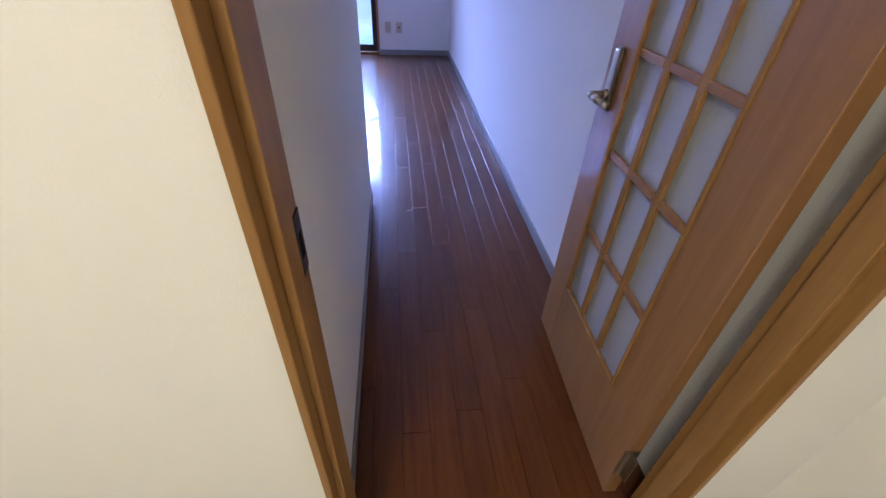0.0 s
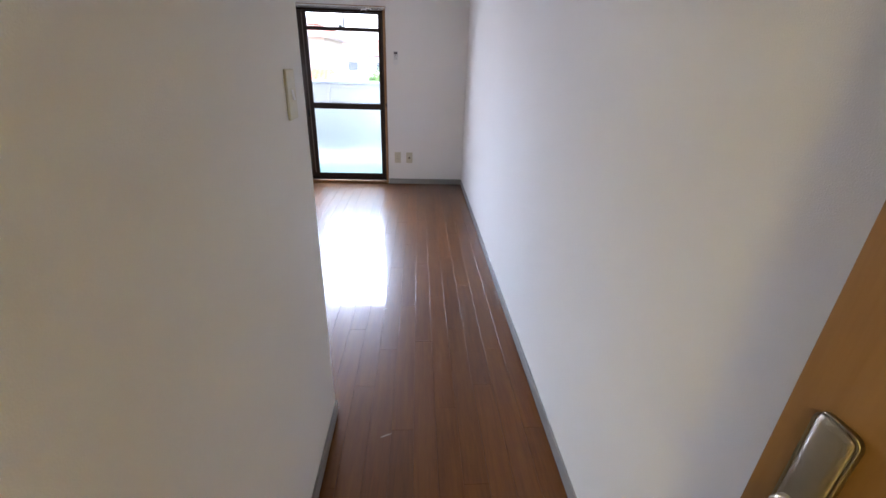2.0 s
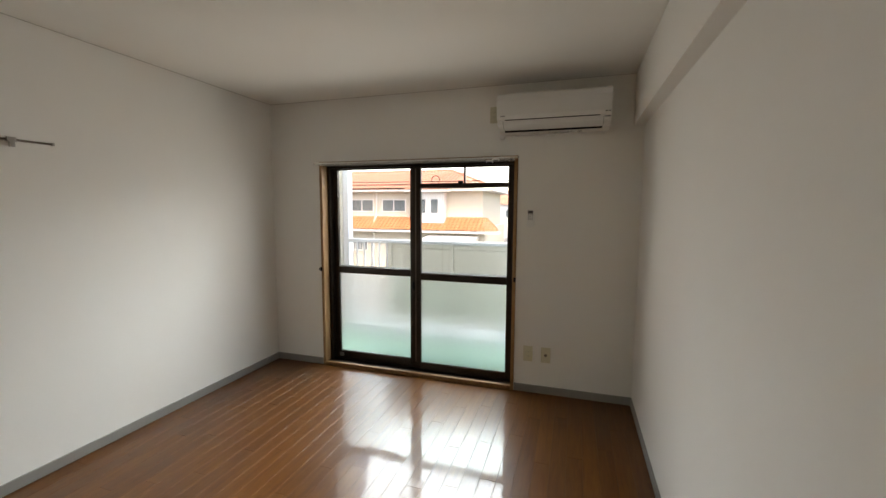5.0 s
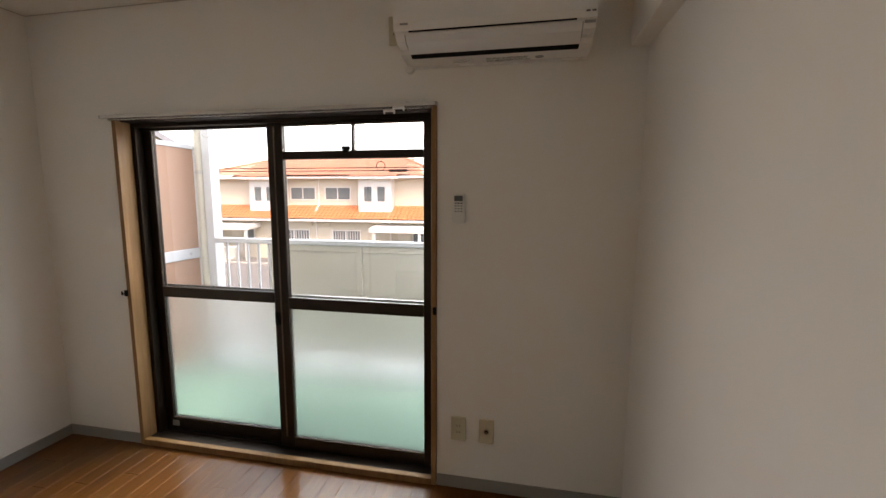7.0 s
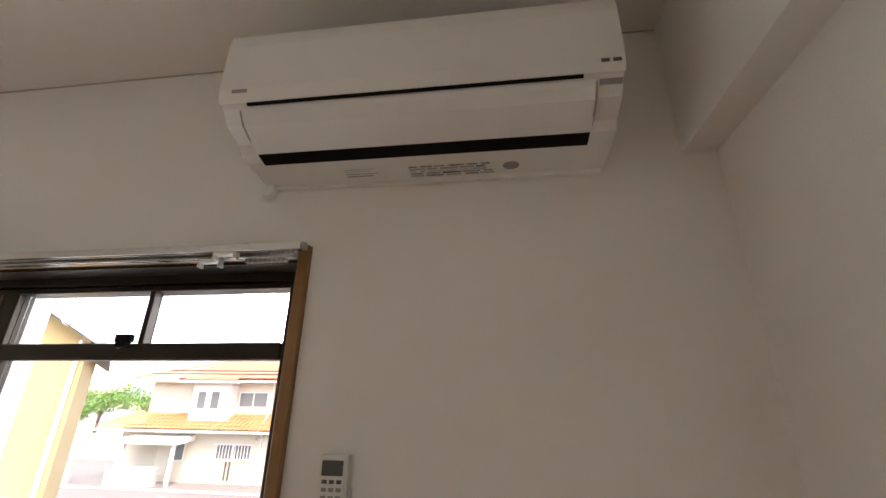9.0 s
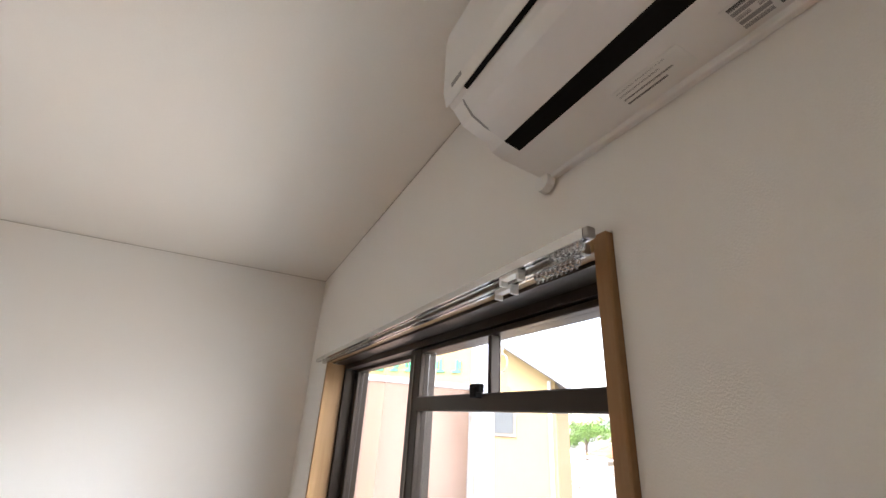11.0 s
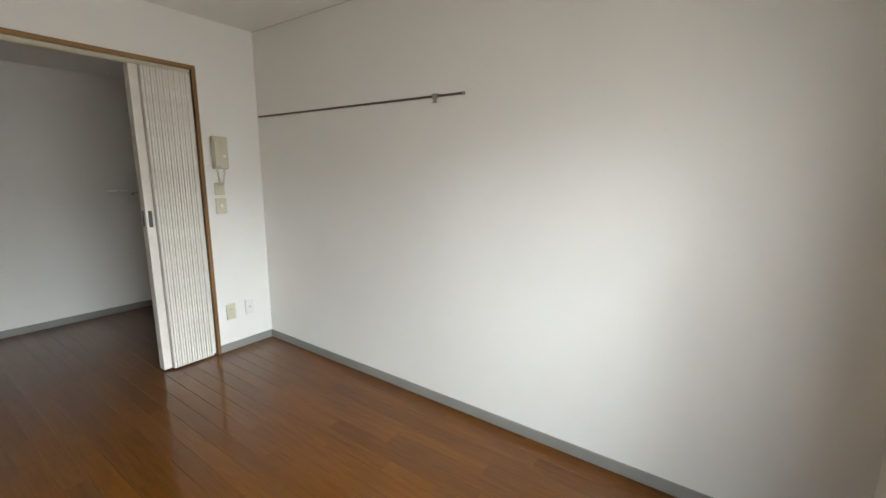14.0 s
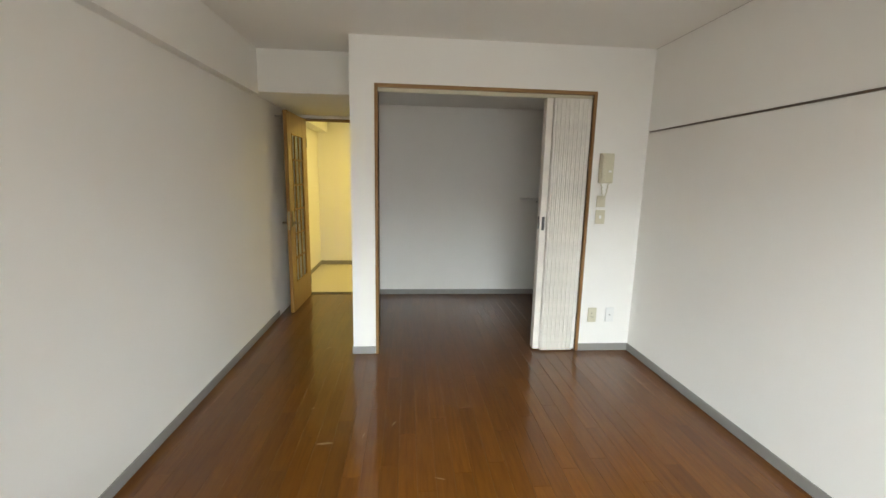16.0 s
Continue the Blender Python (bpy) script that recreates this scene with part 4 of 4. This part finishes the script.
def house_window(parent, x0, x1, z0, z1, y, bars=0, sashes=2, frame=M_WHITE):
    w = part("window", boxes((x0 - 0.06, x1 + 0.06, y - 0.05, y, z0 - 0.06, z0), (x0 - 0.06, x1 + 0.06, y - 0.05, y, z1, z1 + 0.06), (x0 - 0.06, x0, y - 0.05, y, z0, z1), (x1, x1 + 0.06, y - 0.05, y, z0, z1)), frame, parent)
    step = (x1 - x0) / sashes
    for k in range(sashes):
        part("pane", one(x0 + k * step + 0.02, x0 + (k + 1) * step - 0.02, y - 0.02, y - 0.004, z0 + 0.01, z1 - 0.01), M_HGLASS, w)
    for k in range(1, sashes):
        part("mullion", one(x0 + k * step - 0.035, x0 + k * step + 0.035, y - 0.035, y - 0.001, z0, z1), frame, w)
    if bars:
        part("grille_frame", boxes((x0 - 0.1, x1 + 0.1, y - 0.17, y - 0.13, z0 - 0.08, z0 - 0.03), (x0 - 0.1, x1 + 0.1, y - 0.17, y - 0.13, z1 + 0.03, z1 + 0.08)), M_WHITE, w)
        for k in range(bars):
            xx = x0 - 0.08 + (x1 - x0 + 0.16) * k / (bars - 1)
            part("grille_bar", one(xx - 0.02, xx + 0.02, y - 0.165, y - 0.135, z0 - 0.03, z1 + 0.03), M_WHITE, w)
    return w


hs = thing("house", (-14.98, 25.0, GZ), "cream two-storey twin house with orange tile roofs", "house")
YL = 0.0   # lower front; the upper front stands back behind the lean-to roof
part("lower_wall", one(-9.4, 8.6, YL, 8.5, 0, 3.2), M_PLASTER, hs)
part("upper_wall", one(-8.6, 8.3, YL + 0.7, 8.0, 3.2, 5.95), M_PLASTER, hs)
roof = bmesh.new()
tiles(roof, -9.6, 9.2, 5.92, YL - 0.1, -5.6, 5.0, 7.5, 4.4, 0.3, 9)
part("upper_roof", roof, M_TILE2, hs, "faded orange tile roof")
part("upper_roof_body", prism(bmesh.new(), [(YL - 0.05, 5.86), (4.4, 7.42), (8.8, 5.86)], 0, -6.6, 6.0), M_TILE2, hs)
part("eave", one(-9.5, 9.1, YL - 0.02, 8.8, 5.74, 5.88), M_WHITE, hs, "white eaves board")
part("ridge", rod(bmesh.new(), (-5.6, 4.4, 7.55), (5.0, 4.4, 7.55), 0.12, 10), M_TILE2, hs)
for xa, xb in ((-9.6, -5.6), (9.2, 5.0)):
    part("hip", rod(bmesh.new(), (xa, YL - 0.1, 5.98), (xb, 4.4, 7.55), 0.1, 8), M_TILE2, hs)
lower = bmesh.new()
tiles(lower, -10.9, 9.8, 2.93, YL - 0.75, -9.3, 8.6, 3.82, YL + 0.7, 0.3, 5)
part("lower_roof", lower, M_TILE, hs, "bright orange tile lean-to roof")
part("lower_eave", one(-10.85, 9.75, YL - 0.72, YL + 0.02, 2.78, 2.92), M_WHITE, hs)
for c in (-1, 1):
    xb0, xb1 = (-5.1, -2.45) if c < 0 else (3.27, 5.62)
    bay = part("bay", one(xb0, xb1, YL - 0.02, YL + 0.7, 3.45, 5.74), M_WHITE, hs, "white bay with two narrow windows")
    for wx in (xb0 + 0.42, xb0 + 1.36):
        house_window(bay, wx, wx + 0.56, 4.15, 5.15, YL - 0.02, 0, 1)
    bt = bmesh.new()
    tiles(bt, xb0 - 0.5, xb1 + 0.5, 5.80, YL - 0.6, xb0 - 0.5, xb1 + 0.5, 6.2, YL + 0.35, 0.3, 3)
    part("bay_roof", bt, M_TILE2, hs)
    part("bay_eave", one(xb0 - 0.5, xb1 + 0.5, YL - 0.58, YL - 0.02, 5.68, 5.80), M_WHITE, hs)
house_window(hs, -2.22, -0.34, 4.28, 5.11, YL + 0.7)
house_window(hs, 0.49, 2.34, 4.28, 5.11, YL + 0.7)
house_window(hs, -2.77, -0.52, 1.33, 2.10, YL, 13)
house_window(hs, 1.29, 3.31, 1.30, 2.10, YL, 13)
for x0, x1 in ((-8.2, -4.3), (4.55, 8.2)):
    can = part("canopy", prism(bmesh.new(), [(YL, 2.62), (YL - 1.5, 2.42), (YL - 1.5, 2.16), (YL - 1.42, 2.16), (YL, 2.3)], 0, x0, x1), M_WHITE, hs, "white entrance canopy")
    for px in (x0 + 0.3, x1 - 0.3):
        part("canopy_post", one(px - 0.08, px + 0.08, YL - 1.4, YL - 1.24, 0, 2.2), M_WHITE, can)
    part("door", one(x0 + 1.5, x0 + 2.4, YL - 0.05, YL, 0.35, 2.2), M_PARAPET, hs, "pale entrance door")
    house_window(hs, x0 + 2.6, x0 + 3.3, 1.2, 2.1, YL, 0, 1)
    for k in range(4):
        part("step", one(x0 + 1.1, x0 + 2.9, YL - 1.5 - 0.32 * k, YL - 1.2 - 0.32 * k, 0, 0.36 - 0.09 * k, 0.02), M_CONC, hs, "concrete entrance step")
for px in (0.0, 5.45):
    bm = bmesh.new()
    tube(bm, [(px, YL + 0.65, 5.7), (px, YL + 0.62, 3.95), (px + 0.05, YL - 0.6, 2.9), (px + 0.1, YL - 0.06, 2.6), (px + 0.1, YL - 0.06, 0)], 0.05, 8)
    part("downpipe", bm, M_WHITE, hs)
for px in (-1.95, -1.7, 2.35):
    part("vent_pipe", rod(bmesh.new(), (px, YL - 0.08, 0.2), (px, YL - 0.08, 1.2), 0.05, 8), M_DARKGREY, hs)
for px, pz in ((-0.35, 2.55), (1.0, 2.55)):
    part("wall_vent", boxes((px - 0.14, px + 0.14, YL - 0.14, YL, pz - 0.16, pz + 0.12), bevel=0.04), M_PLASTER, hs)
part("aerial", boxes((-3.02, -2.98, 4.38, 4.42, 7.6, 8.4), (-3.4, -2.6, 4.39, 4.41, 8.2, 8.23)), M_GREY, hs)

# low wall, steps and planting before the house
lw = thing("garden_wall", (-24.2, 23.4, GZ), "pale block garden wall before the house", "wall")
part("wall_run", boxes((-5.0, -1.4, -0.1, 0.1, 0, 1.0), (0.9, 4.0, -0.1, 0.1, 0, 0.9), bevel=0.01), M_CONC, lw)
part("coping", boxes((-5.05, -1.35, -0.14, 0.14, 1.0, 1.08), (0.85, 4.05, -0.14, 0.14, 0.9, 0.98), bevel=0.01), M_WHITE, lw)
gw = thing("street_wall", (-44, 33, GZ), "grey concrete retaining wall along the street", "wall")
part("wall_run", one(-14, 14, -0.2, 0.2, 0, 1.6, 0.02), M_CONC, gw)
part("bank", prism(bmesh.new(), [(0.2, 0), (0.2, 1.5), (9.0, 2.3), (9.0, 0)], 0, -14, 14), M_PARAPET, gw, "sandy bank behind the wall")


def tree(at, height, width, seed, label):
    r = random.Random(seed)
    t = thing("tree", at, label, "tree", "street trees")
    bm = bmesh.new()
    rod(bm, (0, 0, 0), (0.05, 0, height * 0.45), 0.16, 10, 0.1)
    tips = []
    for k in range(9):
        a = k * 2.4 + r.uniform(-0.4, 0.4)
        b = (math.cos(a) * width * r.uniform(0.2, 0.42), math.sin(a) * width * r.uniform(0.2, 0.42), height * r.uniform(0.55, 0.92))
        rod(bm, (0.03, 0, height * r.uniform(0.3, 0.45)), b, 0.06, 6, 0.02)
        tips.append(Vector(b))
    part("trunk", bm, M_BARK, t)
    verts, faces = [], []
    for tip in tips:
        for k in range(230):
            d = Vector((r.gauss(0, 1), r.gauss(0, 1), r.gauss(0, 0.8)))
            p = tip + d * width * 0.12
            n = Vector((r.gauss(0, 1), r.gauss(0, 1), r.gauss(0.5, 1))).normalized()
            u = n.orthogonal().normalized() * r.uniform(0.08, 0.17)
            v = n.cross(u).normalized() * r.uniform(0.05, 0.1)
            i = len(verts)
            verts += [p - u, p + v, p + u, p - v]
            faces.append((i, i + 1, i + 2, i + 3))
    me = bpy.data.meshes.new("crown")
    me.from_pydata(verts, [], faces)
    me.materials.append(M_LEAF)
    c = new("crown", me)
    c.parent = t
    return t


tree((-37.5, 36.0, GZ + 1.7), 4.4, 4.2, 1, "bright green young tree on the bank")
tree((-33.5, 37.5, GZ + 1.8), 3.6, 5.0, 2, "broad green tree behind the house")
tree((-40.2, 35.5, GZ + 1.7), 2.6, 2.8, 3, "low green shrub-like tree on the bank")
tree((-3.0, 31.0, GZ), 3.4, 3.4, 5, "green garden tree beyond the house")


# ---- yellow building, its gable turned to the flat ----
yb = thing("yellow_building", (-9.95, 7.85, GZ), "mustard-yellow rendered building with grey gable roof", "building", rz=225)
YE, YP, YW, YDp = 5.85, 9.0, 10.0, 8.0
part("wall", prism(bmesh.new(), [(0, 0), (YW, 0), (YW, YE), (YW / 2, YP), (0, YE)], 1, -YDp, 0), M_YELLOW, yb)
part("base_band", one(-0.02, YW + 0.02, -YDp - 0.02, 0.02, 0, 1.0), M_CONC, yb, "grey base band")
for s in (0, 1):
    xa, xm = (-0.45, YW / 2) if s == 0 else (YW + 0.45, YW / 2)
    za = YE - 0.45 * (YP - YE) / (YW / 2)
    part("roof_slope", prism(bmesh.new(), [(xa, za), (xm, YP), (xm, YP + 0.16), (xa, za + 0.16)], 1, -YDp - 0.4, 0.4), M_SLATE, yb, "grey roof slope with pale edge")
for (u0, u1, z0, z1) in ((1.15, 1.72, 4.40, 5.10), (0.72, 1.55, 2.05, 2.72)):
    house_window(yb, u0, u1, z0, z1, 0.0, 0, 2 if u1 - u0 > 0.7 else 1, M_SLATE)
    part("pane_front", one(u0 + 0.02, u1 - 0.02, 0.005, 0.02, z0 + 0.02, z1 - 0.02), M_HGLASS, yb)
    part("frame_front", boxes((u0 - 0.05, u1 + 0.05, 0.0, 0.05, z0 - 0.05, z0), (u0 - 0.05, u1 + 0.05, 0.0, 0.05, z1, z1 + 0.05), (u0 - 0.05, u0, 0.0, 0.05, z0, z1), (u1, u1 + 0.05, 0.0, 0.05, z0, z1)), M_SLATE, yb)
rs = random.Random(9)
for k in range(6):
    u = 2.75 + k * 0.52
    bmk = boxes((u, u + 0.30, 0.0, 0.05, 6.02, 6.09), (u + 0.1, u + 0.17, 0.0, 0.05, 6.09, 6.42), (u + (0.22 if k % 2 else 0.0), u + (0.29 if k % 2 else 0.07), 0.0, 0.05, 6.14, 6.36))
    part("sign_letter", bmk, M_SIGN, yb, "green raised sign letter")
part("pipe", rod(bmesh.new(), (0.15, 0.06, 0), (0.15, 0.06, YE), 0.05, 8), M_WHITE, yb)

# distant roofs and wires
for k, (x, y, w, h) in enumerate(((-62, 70, 14, 5.0), (-46, 78, 12, 6.2), (-30, 82, 13, 5.4), (-6, 60, 12, 5.2), (6, 52, 10, 5.6), (22, 66, 14, 6.0))):
    d = thing("far_house", (x, y, GZ), "pale distant house with grey roof", "house", "far houses")
    part("wall", one(-w / 2, w / 2, 0, 8, 0, h), M_WHITE if k % 2 else M_PLASTER, d)
    part("roof", prism(bmesh.new(), [(-0.6, h), (4, h + 2.2), (8.6, h)], 0, -w / 2 - 0.5, w / 2 + 0.5), M_SLATE if k != 3 else M_TILE2, d)
    for j in range(3):
        xx = -w / 2 + 1.5 + j * (w - 4) / 2
        part("window", one(xx, xx + 1.4, -0.04, 0.02, h - 2.0, h - 0.9), M_HGLASS, d)
for k, (za, zb, y) in enumerate(((3.15, 3.05, 20.04), (3.32, 3.22, 20.16))):
    bm = bmesh.new()
    pts = [(-45.4 + 8.0888 * j, y, za + (zb - za) * j / 9 - 0.25 * (1 - ((j - 4.5) / 4.5) ** 2)) for j in range(10)]
    tube(bm, pts, 0.024, 5)
    tagged(part("overhead_wire", bm, M_BLACK), "thin black overhead wire across the street", "wire", "overhead wires")
coil = thing("cable_coil", (-8.3, 20.04, 2.85), "spare loop of black cable tied to the overhead wire", "cable")
part("loop", tube(bmesh.new(), [(0.25 * math.sin(k * math.pi / 12), 0, 0.25 - 0.25 * math.cos(k * math.pi / 12)) for k in range(25)], 0.022, 6), M_BLACK, coil)
part("splice_case", rod(bmesh.new(), (0.5, 0, 0.0), (1.5, 0, 0.0), 0.07, 10), M_BLACK, coil, "black splice case on the wire")
pole = thing("utility_pole", (-45.5, 20.1, GZ), "grey concrete utility pole carrying wires", "pole")
part("shaft", rod(bmesh.new(), (0, 0, 0), (0, 0, 8.5), 0.17, 12, 0.11), M_CONC, pole)
pole2 = copy_thing(pole, pose(27.5, 20.1, GZ))

# parked car before the entrance
car = thing("parked_car", (-7.6, 22.0, GZ), "small white parked car with dark windows", "car")
part("body", prism(bmesh.new(), [(-1.7, 0.28), (-1.75, 0.75), (-1.2, 0.92), (-0.75, 1.42), (0.95, 1.46), (1.55, 0.98), (1.72, 0.8), (1.7, 0.28)], 1, -0.72, 0.72), M_WHITE, car)
part("side_window", prism(bmesh.new(), [(-1.02, 0.95), (-0.66, 1.36), (0.86, 1.39), (1.3, 0.98)], 1, -0.73, 0.73), M_HGLASS, car)
for wx in (-1.1, 1.05):
    for wy in (-0.66, 0.66):
        wh = part("wheel", rod(bmesh.new(), (wx, wy - 0.09, 0.29), (wx, wy + 0.09, 0.29), 0.29, 20), M_BLACK, car)

# pale scuffs where the varnish is scraped
M_SCUFF = material("scraped_varnish", (0.24, 0.15, 0.085), 0.6, var=0.4, scale=60)
for sx, sy, ln, wd, turn in ((-0.63, -3.66, 0.05, 0.008, 22), (-0.835, -2.42, 0.09, 0.016, 4), (-1.19, -2.58, 0.05, 0.008, 62), (-1.03, -2.48, 0.05, 0.004, 75), (-0.70, -2.76, 0.03, 0.008, 35), (-1.42, -2.13, 0.05, 0.005, -20)):
    bm = bmesh.new()
    prism(bm, [(-ln / 2, 0), (-ln * 0.2, -wd * 0.5), (ln * 0.3, -wd * 0.3), (ln / 2, wd * 0.1), (ln * 0.1, wd * 0.5), (-ln * 0.35, wd * 0.35)], 2, 0.0, 0.0004)
    sc = part("scuff", bm, M_SCUFF, FLOOR, "pale scrape in the varnish")
    sc.matrix_basis = pose(sx, sy, 0.0003, 0, 0, turn)

# ---- floor boards ----
BW, BL, GAP = 0.0875, 0.909, 0.0004
board_meshes = {}
board_rand = random.Random(11)


def board(x0, x1, y0, y1):
    w, l = round(x1 - x0 - GAP, 4), round(y1 - y0 - GAP, 4)
    if (w, l) not in board_meshes:
        bm = bmesh.new()
        c = 0.0011
        a = [bm.verts.new((sx * (w / 2), sy * (l / 2), -0.004)) for sx, sy in ((-1, -1), (1, -1), (1, 1), (-1, 1))]
        b = [bm.verts.new((sx * (w / 2), sy * (l / 2), -0.0009)) for sx, sy in ((-1, -1), (1, -1), (1, 1), (-1, 1))]
        t = [bm.verts.new((sx * (w / 2 - c), sy * (l / 2 - c * 0.35), 0.0)) for sx, sy in ((-1, -1), (1, -1), (1, 1), (-1, 1))]
        bm.faces.new(t)
        for i in range(4):
            j = (i + 1) % 4
            bm.faces.new((b[i], b[j], t[j], t[i]))
            bm.faces.new((a[i], a[j], b[j], b[i]))
        board_meshes[(w, l)] = mesh_of("floor_board", bm, M_FLOOR)
    ob = new("floor_board", board_meshes[(w, l)])
    ob.parent = FLOOR
    ob.matrix_basis = pose((x0 + x1) / 2, (y0 + y1) / 2, 0, board_rand.uniform(-0.02, 0.02), board_rand.uniform(-0.09, 0.09))


stag = (0.0, 0.55, 0.27, 0.74, 0.12, 0.62)
col = 0
x1 = -0.0
while x1 > XW + 0.01:
    x0 = max(x1 - BW, XW)
    y = 0.0 + BL * stag[col % 6]
    while y > YB - 0.05:
        ya, yb_ = max(y - BL, YB - 0.05), min(y, 0.0)
        if yb_ - ya > 0.02:
            board(x0, x1, ya, yb_)
        y -= BL
    x1 -= BW
    col += 1
